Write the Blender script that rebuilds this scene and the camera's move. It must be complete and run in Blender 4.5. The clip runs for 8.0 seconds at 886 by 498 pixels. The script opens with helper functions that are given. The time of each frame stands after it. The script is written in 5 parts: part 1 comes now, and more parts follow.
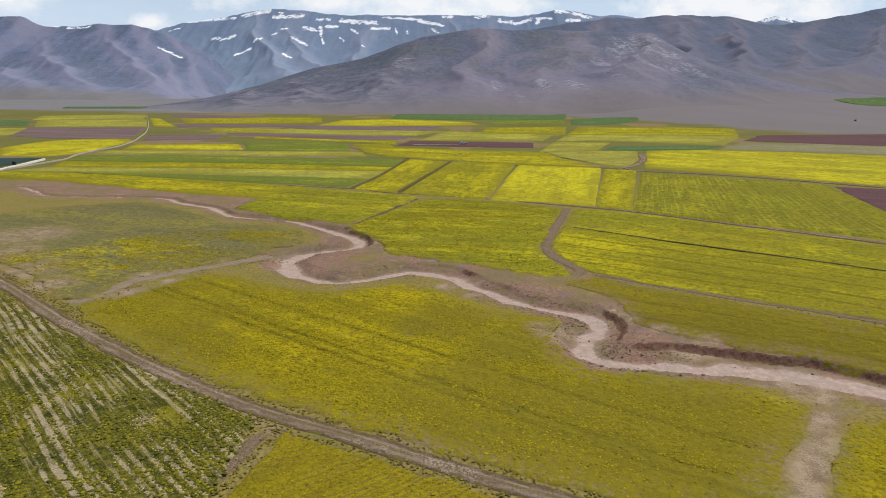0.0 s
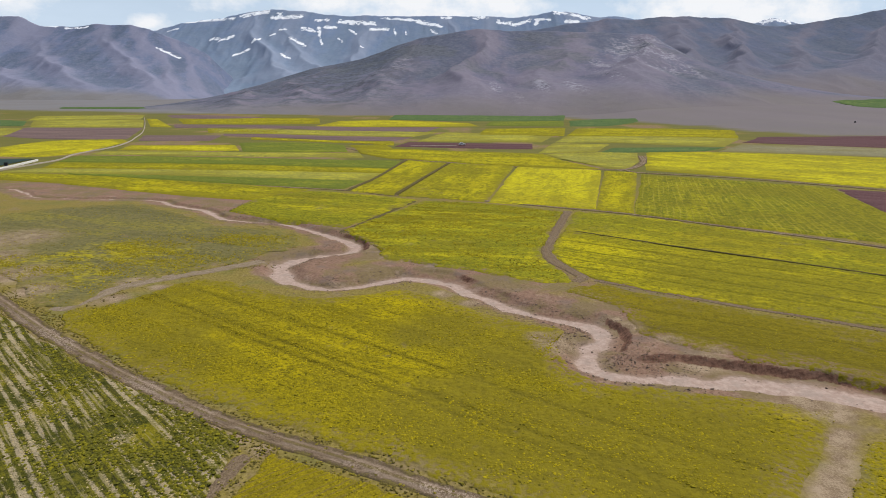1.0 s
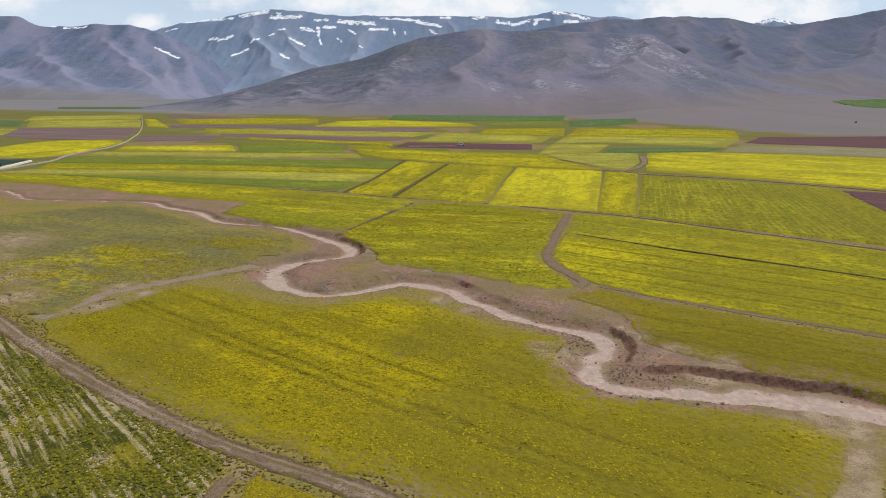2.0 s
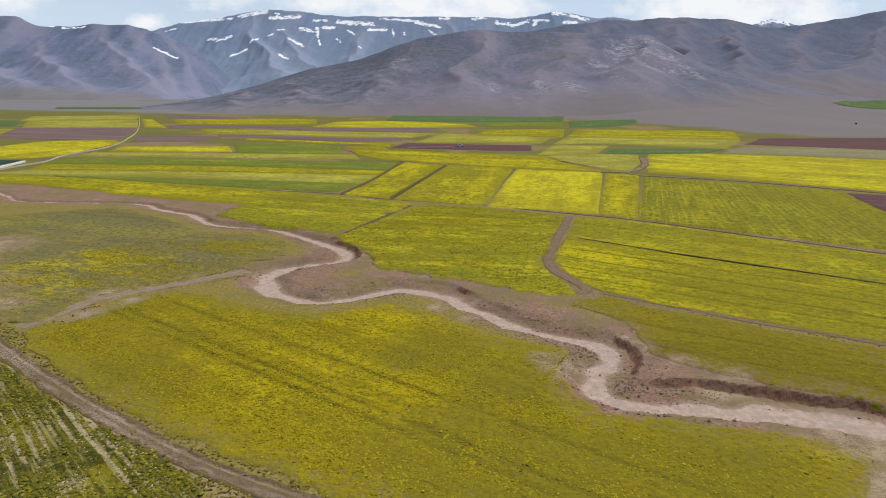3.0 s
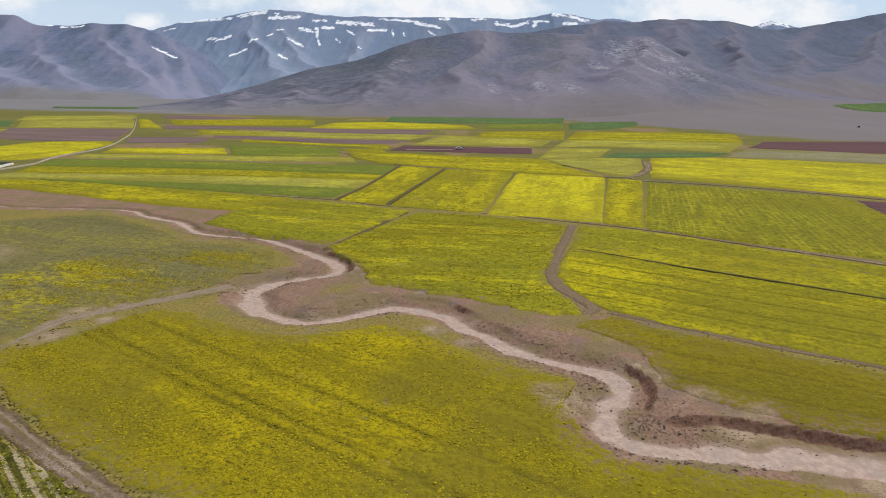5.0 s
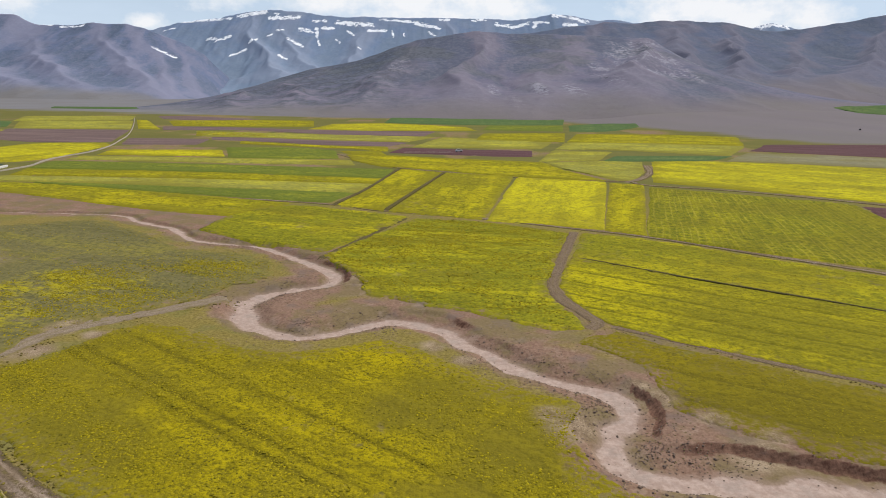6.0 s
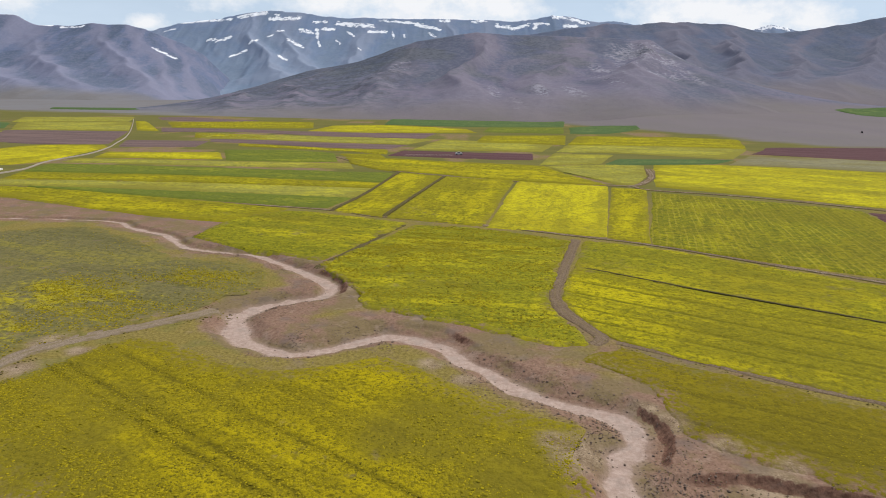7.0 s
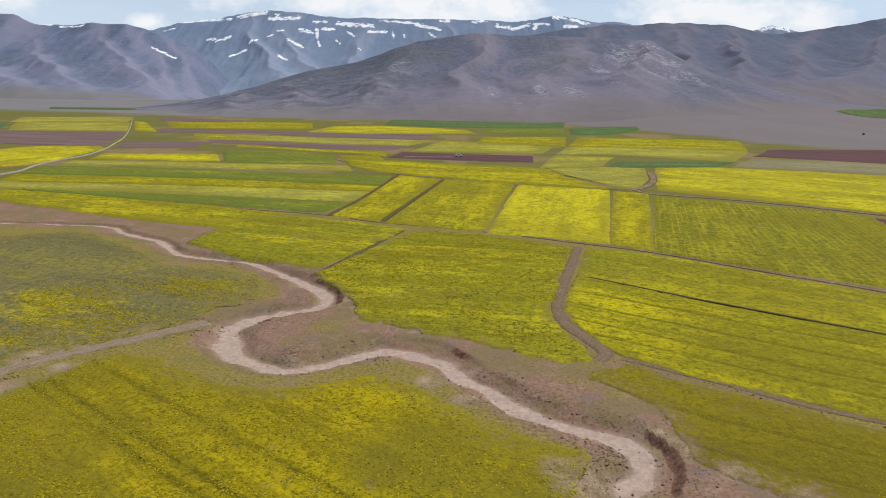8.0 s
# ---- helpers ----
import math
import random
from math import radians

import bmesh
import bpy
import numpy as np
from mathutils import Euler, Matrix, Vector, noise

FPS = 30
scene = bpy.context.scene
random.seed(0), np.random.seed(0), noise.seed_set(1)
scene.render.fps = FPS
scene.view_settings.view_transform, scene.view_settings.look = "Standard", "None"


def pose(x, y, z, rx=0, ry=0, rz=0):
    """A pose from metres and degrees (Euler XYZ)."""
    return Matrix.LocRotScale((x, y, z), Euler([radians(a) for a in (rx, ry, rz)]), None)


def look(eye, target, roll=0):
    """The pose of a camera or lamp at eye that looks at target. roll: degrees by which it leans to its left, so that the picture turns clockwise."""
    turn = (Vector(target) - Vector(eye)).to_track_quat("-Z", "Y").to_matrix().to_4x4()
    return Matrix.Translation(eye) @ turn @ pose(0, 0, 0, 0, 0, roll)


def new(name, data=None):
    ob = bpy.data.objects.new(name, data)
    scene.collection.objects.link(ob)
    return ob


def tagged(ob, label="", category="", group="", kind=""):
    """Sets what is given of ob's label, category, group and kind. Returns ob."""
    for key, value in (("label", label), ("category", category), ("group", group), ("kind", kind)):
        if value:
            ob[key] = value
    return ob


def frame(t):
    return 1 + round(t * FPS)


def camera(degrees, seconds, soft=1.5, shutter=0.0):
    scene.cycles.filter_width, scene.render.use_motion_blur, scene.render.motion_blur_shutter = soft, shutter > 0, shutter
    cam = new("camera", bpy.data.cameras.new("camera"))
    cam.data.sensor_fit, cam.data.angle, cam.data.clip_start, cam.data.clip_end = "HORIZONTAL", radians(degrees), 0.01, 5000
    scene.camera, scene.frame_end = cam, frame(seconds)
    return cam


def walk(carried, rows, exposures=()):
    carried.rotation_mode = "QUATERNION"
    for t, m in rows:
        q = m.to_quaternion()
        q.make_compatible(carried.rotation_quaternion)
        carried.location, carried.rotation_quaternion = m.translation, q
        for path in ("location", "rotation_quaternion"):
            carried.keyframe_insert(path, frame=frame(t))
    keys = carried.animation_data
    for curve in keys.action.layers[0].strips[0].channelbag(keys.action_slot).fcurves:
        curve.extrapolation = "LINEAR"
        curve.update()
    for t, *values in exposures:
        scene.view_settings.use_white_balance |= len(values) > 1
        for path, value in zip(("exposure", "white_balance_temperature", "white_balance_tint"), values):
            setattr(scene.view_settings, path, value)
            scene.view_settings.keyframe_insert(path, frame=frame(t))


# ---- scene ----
cam = camera(72.0, 8.0, 0.95)
PATH = [
    (0, (0.224, 0.71, 28.392), (0.212, 2.65, 27.903), 0.3),
    (0.5, (0.313, 2.147, 28.391), (0.303, 4.087, 27.904), 0.3),
    (1, (0.382, 3.871, 28.325), (0.375, 5.811, 27.839), 0.4),
    (1.5, (0.483, 5.343, 28.321), (0.477, 7.283, 27.835), 0.4),
    (3, (0.737, 9.978, 28.251), (0.736, 11.919, 27.767), 0.5),
    (3.5, (0.786, 11.492, 28.159), (0.786, 13.433, 27.677), 0.6),
    (4, (0.864, 13.134, 28.208), (0.865, 15.075, 27.726), 0.7),
    (4.5, (0.931, 14.664, 28.502), (0.933, 16.605, 28.02), 0.7),
    (6, (1.07, 19.398, 29.734), (1.074, 21.339, 29.254), 0.9),
    (6.5, (1.109, 20.911, 30.126), (1.114, 22.853, 29.648), 1.0),
    (7, (1.19, 22.57, 30.524), (1.194, 24.512, 30.047), 1.0),
    (7.5, (1.223, 24.077, 30.929), (1.227, 26.019, 30.452), 1.0),
    (8, (1.268, 25.632, 31.341), (1.273, 27.574, 30.864), 1.1),
]
walk(cam, [(t, look(eye, target, roll)) for t, eye, target, roll in PATH])

# ---- light ----
SUN_ELEVATION, SUN_AZIMUTH = 57.0, 48.0        # degrees; azimuth clockwise from straight ahead
sun = new("sun", bpy.data.lights.new("sun", "SUN"))
sun.data.energy, sun.data.angle, sun.data.color = 3.75, radians(1.5), (1.0, 0.94, 0.85)
se, sa = radians(SUN_ELEVATION), radians(SUN_AZIMUTH)
to_sun = Vector((math.sin(sa) * math.cos(se), math.cos(sa) * math.cos(se), math.sin(se)))
sun.matrix_world = look(to_sun * 100, (0, 0, 0))
scene.view_settings.exposure = 0.01

world = bpy.data.worlds.new("sky")
scene.world = world
world.use_nodes = True
wt = world.node_tree
wt.nodes.clear()


def wnode(kind, **values):
    n = wt.nodes.new(kind)
    for key, value in values.items():
        n.inputs[key].default_value = value
    return n


sky = wt.nodes.new("ShaderNodeTexSky")
sky.sky_type, sky.sun_disc = "NISHITA", False
sky.sun_elevation, sky.sun_rotation = se, sa
sky.altitude, sky.dust_density, sky.air_density = 1800, 2.0, 1.0
geo = wt.nodes.new("ShaderNodeTexCoord")


def wcalc(op, a, b):
    n = wt.nodes.new("ShaderNodeMath")
    n.operation = op
    for socket, value in zip(n.inputs, (a, b)):
        if hasattr(value, "is_output"):
            wt.links.new(value, socket)
        else:
            socket.default_value = value
    return n.outputs[0]


def wmix(factor, a, colour):
    n = wt.nodes.new("ShaderNodeMix")
    n.data_type = "RGBA"
    n.inputs[7].default_value = (*colour, 1)
    wt.links.new(factor, n.inputs[0])
    wt.links.new(a, n.inputs[6])
    return n.outputs[2]


def wnoise(scale, stretch, detail, place=(0, 0, 0)):
    m = wnode("ShaderNodeMapping", Scale=stretch, Location=place)
    wt.links.new(geo.outputs["Generated"], m.inputs["Vector"])
    n = wnode("ShaderNodeTexNoise", Scale=scale, Detail=detail, Roughness=0.6)
    wt.links.new(m.outputs["Vector"], n.inputs["Vector"])
    return n.outputs["Fac"]


def wstep(value, low, high, a=0.0, b=1.0):
    n = wt.nodes.new("ShaderNodeMapRange")
    for key, x in (("From Min", low), ("From Max", high), ("To Min", a), ("To Max", b)):
        n.inputs[key].default_value = x
    wt.links.new(value, n.inputs["Value"])
    return n.outputs["Result"]


# a thin white veil over the whole sky, low puffs over the mountains, loose cloud higher up
high = wt.nodes.new("ShaderNodeSeparateXYZ")
wt.links.new(geo.outputs["Generated"], high.inputs[0])
thin = wcalc("MULTIPLY", wstep(wnoise(1.5, (2, 2, 8), 5), 0.25, 0.75, 0.65, 0.95), wstep(high.outputs["Z"], 0.16, 0.5, 1.0, 0.12))
veil = wmix(thin, sky.outputs["Color"], (7.3, 8.7, 10.4))
flat = wnode("ShaderNodeMapping", Scale=(1, 1, 2.2))
wt.links.new(geo.outputs["Generated"], flat.inputs["Vector"])
ragged = wnoise(1.0, (26, 26, 40), 6)
low_cloud = None
for azimuth, height, size in ((-34.5, 7.0, 0.075), (-24.8, 5.6, 0.036), (-19, 8.6, 0.08), (-10, 8.2, 0.09), (-2.5, 7.8, 0.13), (4, 8.2, 0.1), (21.0, 7.4, 0.12), (25.5, 6.6, 0.10), (29, 6.3, 0.07), (38, 10, 0.08)):
    az, el = radians(azimuth), radians(height)
    d = wt.nodes.new("ShaderNodeVectorMath")
    d.operation = "DISTANCE"
    d.inputs[1].default_value = (math.sin(az) * math.cos(el), math.cos(az) * math.cos(el), 2.2 * math.sin(el))
    wt.links.new(flat.outputs["Vector"], d.inputs[0])
    near = wcalc("SUBTRACT", 1.0, wcalc("DIVIDE", d.outputs["Value"], size))
    low_cloud = near if low_cloud is None else wcalc("MAXIMUM", low_cloud, near)
low_cloud = wstep(wcalc("ADD", low_cloud, wcalc("MULTIPLY", wcalc("SUBTRACT", ragged, 0.5), 1.6)), 0.05, 0.75)
loose = wstep(wnoise(1.5, (2, 2, 3), 6, (3.1, 0.4, 0.3)), 0.54, 0.70, 0.0, 0.8)
loose = wcalc("MULTIPLY", loose, wstep(high.outputs["Z"], 0.25, 0.4))
covered = wmix(loose, veil, (9.4, 9.7, 10.2))
covered = wmix(low_cloud, covered, (10.4, 10.6, 11.0))
background = wnode("ShaderNodeBackground", Strength=0.086)
wt.links.new(covered, background.inputs["Color"])
out = wt.nodes.new("ShaderNodeOutputWorld")
wt.links.new(background.outputs["Background"], out.inputs["Surface"])


# ---- materials ----
class Shade:
    """A small writer of node materials; positions are in metres."""

    def __init__(self, name, roughness=0.95, gloss=0.03):
        self.mat = bpy.data.materials.new(name)
        self.mat.use_nodes = True
        self.t = self.mat.node_tree
        self.b = self.t.nodes["Principled BSDF"]
        self.b.inputs["Roughness"].default_value = roughness
        self.b.inputs["Specular IOR Level"].default_value = gloss
        self.pos = self.t.nodes.new("ShaderNodeNewGeometry").outputs["Position"]

    def put(self, socket, value):
        if hasattr(value, "is_output"):
            self.t.links.new(value, socket)
        elif isinstance(value, tuple) and socket.type == "RGBA" and len(value) == 3:
            socket.default_value = (*value, 1)
        else:
            socket.default_value = value

    def attr(self, name):
        n = self.t.nodes.new("ShaderNodeAttribute")
        n.attribute_name = name
        return n.outputs["Fac"]

    def noise(self, scale, detail=4.0, rough=0.55, vector=None, stretch=None, turn=0.0, warp=0.0):
        v = vector if vector is not None else self.pos
        if stretch:
            m = self.t.nodes.new("ShaderNodeMapping")
            m.inputs["Scale"].default_value = stretch
            m.inputs["Rotation"].default_value = (0, 0, radians(turn))
            self.t.links.new(v, m.inputs["Vector"])
            v = m.outputs["Vector"]
        n = self.t.nodes.new("ShaderNodeTexNoise")
        n.inputs["Scale"].default_value, n.inputs["Detail"].default_value = scale, detail
        n.inputs["Roughness"].default_value, n.inputs["Distortion"].default_value = rough, warp
        self.t.links.new(v, n.inputs["Vector"])
        return n.outputs["Fac"]

    def scaled(self, factor):
        n = self.t.nodes.new("ShaderNodeVectorMath")
        n.operation = "SCALE"
        self.t.links.new(self.pos, n.inputs[0])
        self.put(n.inputs["Scale"], factor)
        return n.outputs[0]

    def calc(self, op, a, b=0.0):
        n = self.t.nodes.new("ShaderNodeMath")
        n.operation = op
        self.put(n.inputs[0], a)
        self.put(n.inputs[1], b)
        return n.outputs[0]

    def step(self, value, low, high, a=0.0, b=1.0):
        n = self.t.nodes.new("ShaderNodeMapRange")
        n.interpolation_type = "SMOOTHSTEP"
        for key, x in (("Value", value), ("From Min", low), ("From Max", high), ("To Min", a), ("To Max", b)):
            self.put(n.inputs[key], x)
        return n.outputs["Result"]

    def mix(self, factor, a, b, blend="MIX"):
        n = self.t.nodes.new("ShaderNodeMix")
        n.data_type, n.blend_type = "RGBA", blend
        self.put(n.inputs["Factor"], factor)
        self.put(n.inputs[6], a)
        self.put(n.inputs[7], b)
        return n.outputs[2]

    def xyz(self, x, y, z=0.0):
        n = self.t.nodes.new("ShaderNodeCombineXYZ")
        for i, v in enumerate((x, y, z)):
            self.put(n.inputs[i], v)
        return n.outputs["Vector"]

    def split(self, axis):
        n = self.t.nodes.new("ShaderNodeSeparateXYZ")
        self.t.links.new(self.pos, n.inputs[0])
        return n.outputs[axis]

    def island(self):
        return self.t.nodes.new("ShaderNodeNewGeometry").outputs["Random Per Island"]

    def each(self):
        return self.t.nodes.new("ShaderNodeObjectInfo").outputs["Random"]

    def bump(self, height, strength=0.5, distance=0.1):
        n = self.t.nodes.new("ShaderNodeBump")
        n.inputs["Strength"].default_value, n.inputs["Distance"].default_value = strength, distance
        self.put(n.inputs["Height"], height)
        self.t.links.new(n.outputs["Normal"], self.b.inputs["Normal"])

    def done(self, colour):
        self.put(self.b.inputs["Base Color"], colour)
        return self.mat


def fan_colour(s):
    """The long bare slopes under the hills: grey-green in the west, brown in the east."""
    c = s.mix(s.noise(0.012, 5, 0.6, stretch=(1, 0.35, 1)), (0.154, 0.136, 0.146), (0.202, 0.178, 0.184))
    west = s.mix(s.noise(0.01, 4), (0.172, 0.174, 0.182), (0.215, 0.210, 0.218))
    c = s.mix(s.step(s.split(0), -60, -450, 0.0, 0.85), c, west)
    c = s.mix(s.step(s.noise(0.006, 6, 0.7, stretch=(1, 0.5, 1)), 0.44, 0.62, 0.0, 0.5), c, (0.172, 0.158, 0.145))
    return s.mix(s.step(s.noise(0.03, 6, 0.75), 0.58, 0.70, 0.0, 0.4), c, (0.135, 0.128, 0.118))


def cover_colour(s, mid, fine):
    """What grows between crops and stream: thin olive grass, trodden and flooded soil, dry straw."""
    turf = s.mix(s.step(fine, 0.3, 0.7), (0.148, 0.114, 0.031), (0.275, 0.219, 0.066))
    patchy = s.noise(0.12, 5, 0.6)
    turf = s.mix(s.step(patchy, 0.52, 0.64, 0.0, 0.6), turf, s.mix(fine, (0.12, 0.118, 0.036), (0.20, 0.19, 0.06)))
    turf = s.mix(s.step(patchy, 0.46, 0.36, 0.0, 0.7), turf, s.mix(fine, (0.16, 0.118, 0.066), (0.28, 0.212, 0.128)))
    earth = s.mix(s.step(fine, 0.28, 0.75), (0.176, 0.106, 0.075), (0.290, 0.187, 0.135))
    earth = s.mix(s.step(patchy, 0.45, 0.56, 0.0, 0.8), earth, s.mix(fine, (0.130, 0.100, 0.046), (0.235, 0.184, 0.092)))
    earth = s.mix(s.step(s.noise(0.2, 4, 0.6), 0.54, 0.66, 0.0, 0.6), earth, (0.165, 0.128, 0.108))
    earth = s.mix(s.step(s.noise(0.3, 5, 0.65), 0.55, 0.70, 0.0, 0.5), earth, (0.32, 0.235, 0.182))
    wander = s.calc("MULTIPLY", s.calc("SUBTRACT", s.noise(0.22, 5, 0.62), 0.5), 1.7)
    c = s.mix(s.step(s.calc("ADD", s.attr("bare"), wander), 0.15, 0.85), turf, earth)
    straw = s.mix(s.step(s.calc("ADD", s.calc("MULTIPLY", s.noise(5.0, 4, 0.8), 0.5), s.calc("MULTIPLY", mid, 0.5)), 0.42, 0.58), (0.185, 0.130, 0.082), (0.345, 0.265, 0.178))
    return s.mix(s.step(s.calc("ADD", s.attr("dry"), s.calc("MULTIPLY", wander, 0.85)), 0.25, 0.95), c, straw)


def ground_material():
    s = Shade("steppe_ground")
    mid, fine = s.noise(0.35, 5), s.noise(2.4, 5, 0.65)
    c = cover_colour(s, mid, fine)
    plain = s.mix(s.noise(1.0, 5, 0.6, stretch=(0.012, 0.06, 1), turn=12), (0.088, 0.089, 0.027), (0.195, 0.177, 0.048))
    c = s.mix(s.calc("MULTIPLY", s.step(s.split(1), 165, 260), s.step(s.attr("bare"), 0.5, 0.2)), c, plain)
    c = s.mix(s.step(s.calc("ADD", s.attr("fan"), s.calc("MULTIPLY", s.calc("SUBTRACT", s.noise(0.01, 6, 0.7, stretch=(0.4, 1, 1)), 0.5), 1.6)), 0.15, 0.75), c, fan_colour(s))
    cut = s.mix(s.step(s.noise(1.6, 5, 0.75), 0.3, 0.7), (0.080, 0.038, 0.027), (0.205, 0.115, 0.080))
    crumbled = s.calc("MULTIPLY", s.attr("scarp"), s.calc("ADD", 0.25, s.calc("MULTIPLY", s.noise(0.9, 5, 0.75), 1.5)))
    c = s.mix(s.step(crumbled, 0.30, 0.80, 0.0, 0.95), c, cut)
    gravel = s.mix(s.step(s.noise(1.3, 5, 0.7), 0.34, 0.66), (0.345, 0.252, 0.208), (0.455, 0.350, 0.295))
    gravel = s.mix(s.step(s.noise(0.35, 5, 0.7), 0.50, 0.62, 0.0, 0.45), gravel, s.mix(fine, (0.25, 0.20, 0.168), (0.37, 0.31, 0.27)))
    gravel = s.mix(s.step(s.noise(4.5, 3, 0.7), 0.62, 0.72, 0.0, 0.5), gravel, (0.14, 0.10, 0.08))
    worn = s.calc("ADD", s.calc("MULTIPLY", s.calc("SUBTRACT", mid, 0.5), 0.9), s.calc("MULTIPLY", s.calc("SUBTRACT", s.noise(1.5, 4, 0.7), 0.5), 0.8))
    bed = s.calc("ADD", s.attr("bed"), worn)
    c = s.mix(s.step(bed, 0.02, 0.55, 0.0, 0.6), c, s.mix(fine, (0.225, 0.155, 0.118), (0.34, 0.25, 0.20)))
    c = s.mix(s.step(bed, 0.58, 0.95), c, gravel)
    s.bump(s.calc("ADD", fine, s.calc("MULTIPLY", mid, 2.0)), 0.5, 0.12)
    return s.done(c)


def crop_material(name, flower, leaf, dark, soil, bloom=0.5, streaks=0.5, wear=0.5, lines=0.0, pitch=1.2, blotch=1.0, wander=7.0, rim=(0.15, 0.115, 0.058), dull=0.35, fade=0.0, fresh=1.0):
    """A standing crop: blossom over leaves, in streaks along the drill rows, thinning to soil at the rim."""
    s = Shade(name, 0.95, 0.03)
    flower, leaf, dark = [(r, g * fresh, b + 0.004) for r, g, b in (flower, leaf, dark)]
    row, along = s.attr("row"), s.attr("along")
    size = s.scaled(s.calc("DIVIDE", 62.0, s.attr("away")))
    broad, mid, fine = s.noise(0.045, 3, 0.6), s.noise(0.42, 5, 0.6), s.noise(1.9, 4, 0.65, vector=size)
    streak = s.noise(1.0, 4, 0.6, vector=s.xyz(s.calc("MULTIPLY", row, 0.55), s.calc("MULTIPLY", along, 0.03)))
    grain = s.noise(4.8, 4, 0.7, vector=size)
    total = s.calc("ADD", s.calc("MULTIPLY", broad, 0.8), s.calc("MULTIPLY", streak, streaks))
    total = s.calc("ADD", total, s.calc("MULTIPLY", mid, 0.7))
    total = s.calc("ADD", total, s.calc("MULTIPLY", fine, 0.7))
    total = s.calc("DIVIDE", total, 2.2 + streaks)
    total = s.calc("ADD", total, s.calc("MULTIPLY", s.attr("bloom"), 0.20))
    total = s.calc("ADD", total, s.calc("MULTIPLY", s.calc("SUBTRACT", s.each(), 0.5), 0.06))
    c = s.mix(s.step(total, 0.60 - 0.3 * bloom, 0.78 - 0.3 * bloom), leaf, flower)
    band = s.noise(1.0, 7, 0.78, vector=s.xyz(s.calc("MULTIPLY", row, 0.06), s.calc("MULTIPLY", along, 0.012), s.calc("MULTIPLY", s.each(), 40.0)))
    blot = s.noise(0.11, 5, 0.7)
    much = min(1.0, bloom * 2.2)
    c = s.mix(s.step(blot, 0.48, 0.42, 0.0, 0.7 * blotch), c, leaf)
    c = s.mix(s.step(blot, 0.53, 0.60, 0.0, 0.6 * much * blotch), c, flower)
    c = s.mix(s.step(band, 0.50, 0.44, 0.0, 0.9 * blotch), c, leaf)
    c = s.mix(s.step(band, 0.51, 0.57, 0.0, 0.85 * much * blotch), c, flower)
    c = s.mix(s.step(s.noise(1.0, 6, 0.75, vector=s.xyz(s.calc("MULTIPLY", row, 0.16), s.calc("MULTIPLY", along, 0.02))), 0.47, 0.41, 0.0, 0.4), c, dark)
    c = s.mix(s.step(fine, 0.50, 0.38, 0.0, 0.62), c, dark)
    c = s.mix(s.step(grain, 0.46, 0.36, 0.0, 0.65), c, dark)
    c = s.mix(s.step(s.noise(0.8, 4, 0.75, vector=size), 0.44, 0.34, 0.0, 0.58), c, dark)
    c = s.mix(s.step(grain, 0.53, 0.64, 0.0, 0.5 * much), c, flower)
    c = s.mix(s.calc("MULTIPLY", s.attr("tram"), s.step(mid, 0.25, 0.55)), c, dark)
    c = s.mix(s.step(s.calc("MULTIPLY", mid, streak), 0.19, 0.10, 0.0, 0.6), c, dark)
    if lines:
        wave = s.calc("SINE", s.calc("MULTIPLY", s.calc("ADD", row, s.calc("ADD", s.calc("MULTIPLY", mid, 0.6), s.calc("MULTIPLY", broad, 2.0))), 2 * math.pi / pitch))
        wave = s.calc("ADD", wave, s.calc("MULTIPLY", s.calc("SUBTRACT", streak, 0.5), 2.0))
        c = s.mix(s.step(s.calc("ADD", wave, s.calc("MULTIPLY", s.calc("SUBTRACT", s.calc("ADD", s.calc("MULTIPLY", fine, 0.4), s.calc("MULTIPLY", grain, 0.6)), 0.5), wander)), 0.55, 1.3, 0.0, lines), c, soil)
    weak = s.mix(fine, (0.120, 0.100, 0.012), (0.200, 0.166, 0.018)) if leaf[0] > leaf[1] * 0.95 else s.mix(fine, dark, leaf)
    c = s.mix(s.step(s.calc("ADD", s.noise(0.032, 4, 0.6), s.calc("MULTIPLY", s.attr("bloom"), -0.22)), 0.47, 0.62, 0.0, dull), c, weak)
    ground = cover_colour(s, mid, s.noise(2.4, 5, 0.65)) if fade else rim
    if fade:
        near_rim = s.calc("ADD", s.attr("edge"), s.calc("MULTIPLY", s.calc("SUBTRACT", s.noise(0.16, 5, 0.65), 0.5), 4.0 * fade))
        c = s.mix(s.step(near_rim, 0.0, 2.0 * fade, 0.9, 0.0), c, s.mix(s.step(fine, 0.42, 0.56), ground, s.mix(0.5, leaf, weak)))
        c = s.mix(s.step(s.attr("dry"), 0.2, 0.9, 0.0, 0.75), c, ground)
    worn = s.noise(1.0, 5, 0.65, vector=s.xyz(s.calc("MULTIPLY", s.attr("row"), s.calc("DIVIDE", 14.0, s.attr("away"))), s.calc("MULTIPLY", s.attr("along"), s.calc("DIVIDE", 5.0, s.attr("away")))))
    worn = s.calc("ADD", s.calc("MULTIPLY", s.attr("edge"), s.calc("DIVIDE", 55.0, s.attr("away"))), s.calc("MULTIPLY", s.calc("SUBTRACT", worn, 0.5), 8.0))
    c = s.mix(s.calc("MULTIPLY", s.step(worn, 0.0, 1.6, 0.85, 0.0), s.step(s.attr("away"), 150, 260)), c, s.mix(0.5, leaf, weak))
    bare = s.calc("ADD", s.attr("edge"), s.calc("MULTIPLY", s.calc("SUBTRACT", mid, 0.5), 1.5 + 9.0 * wear * wear))
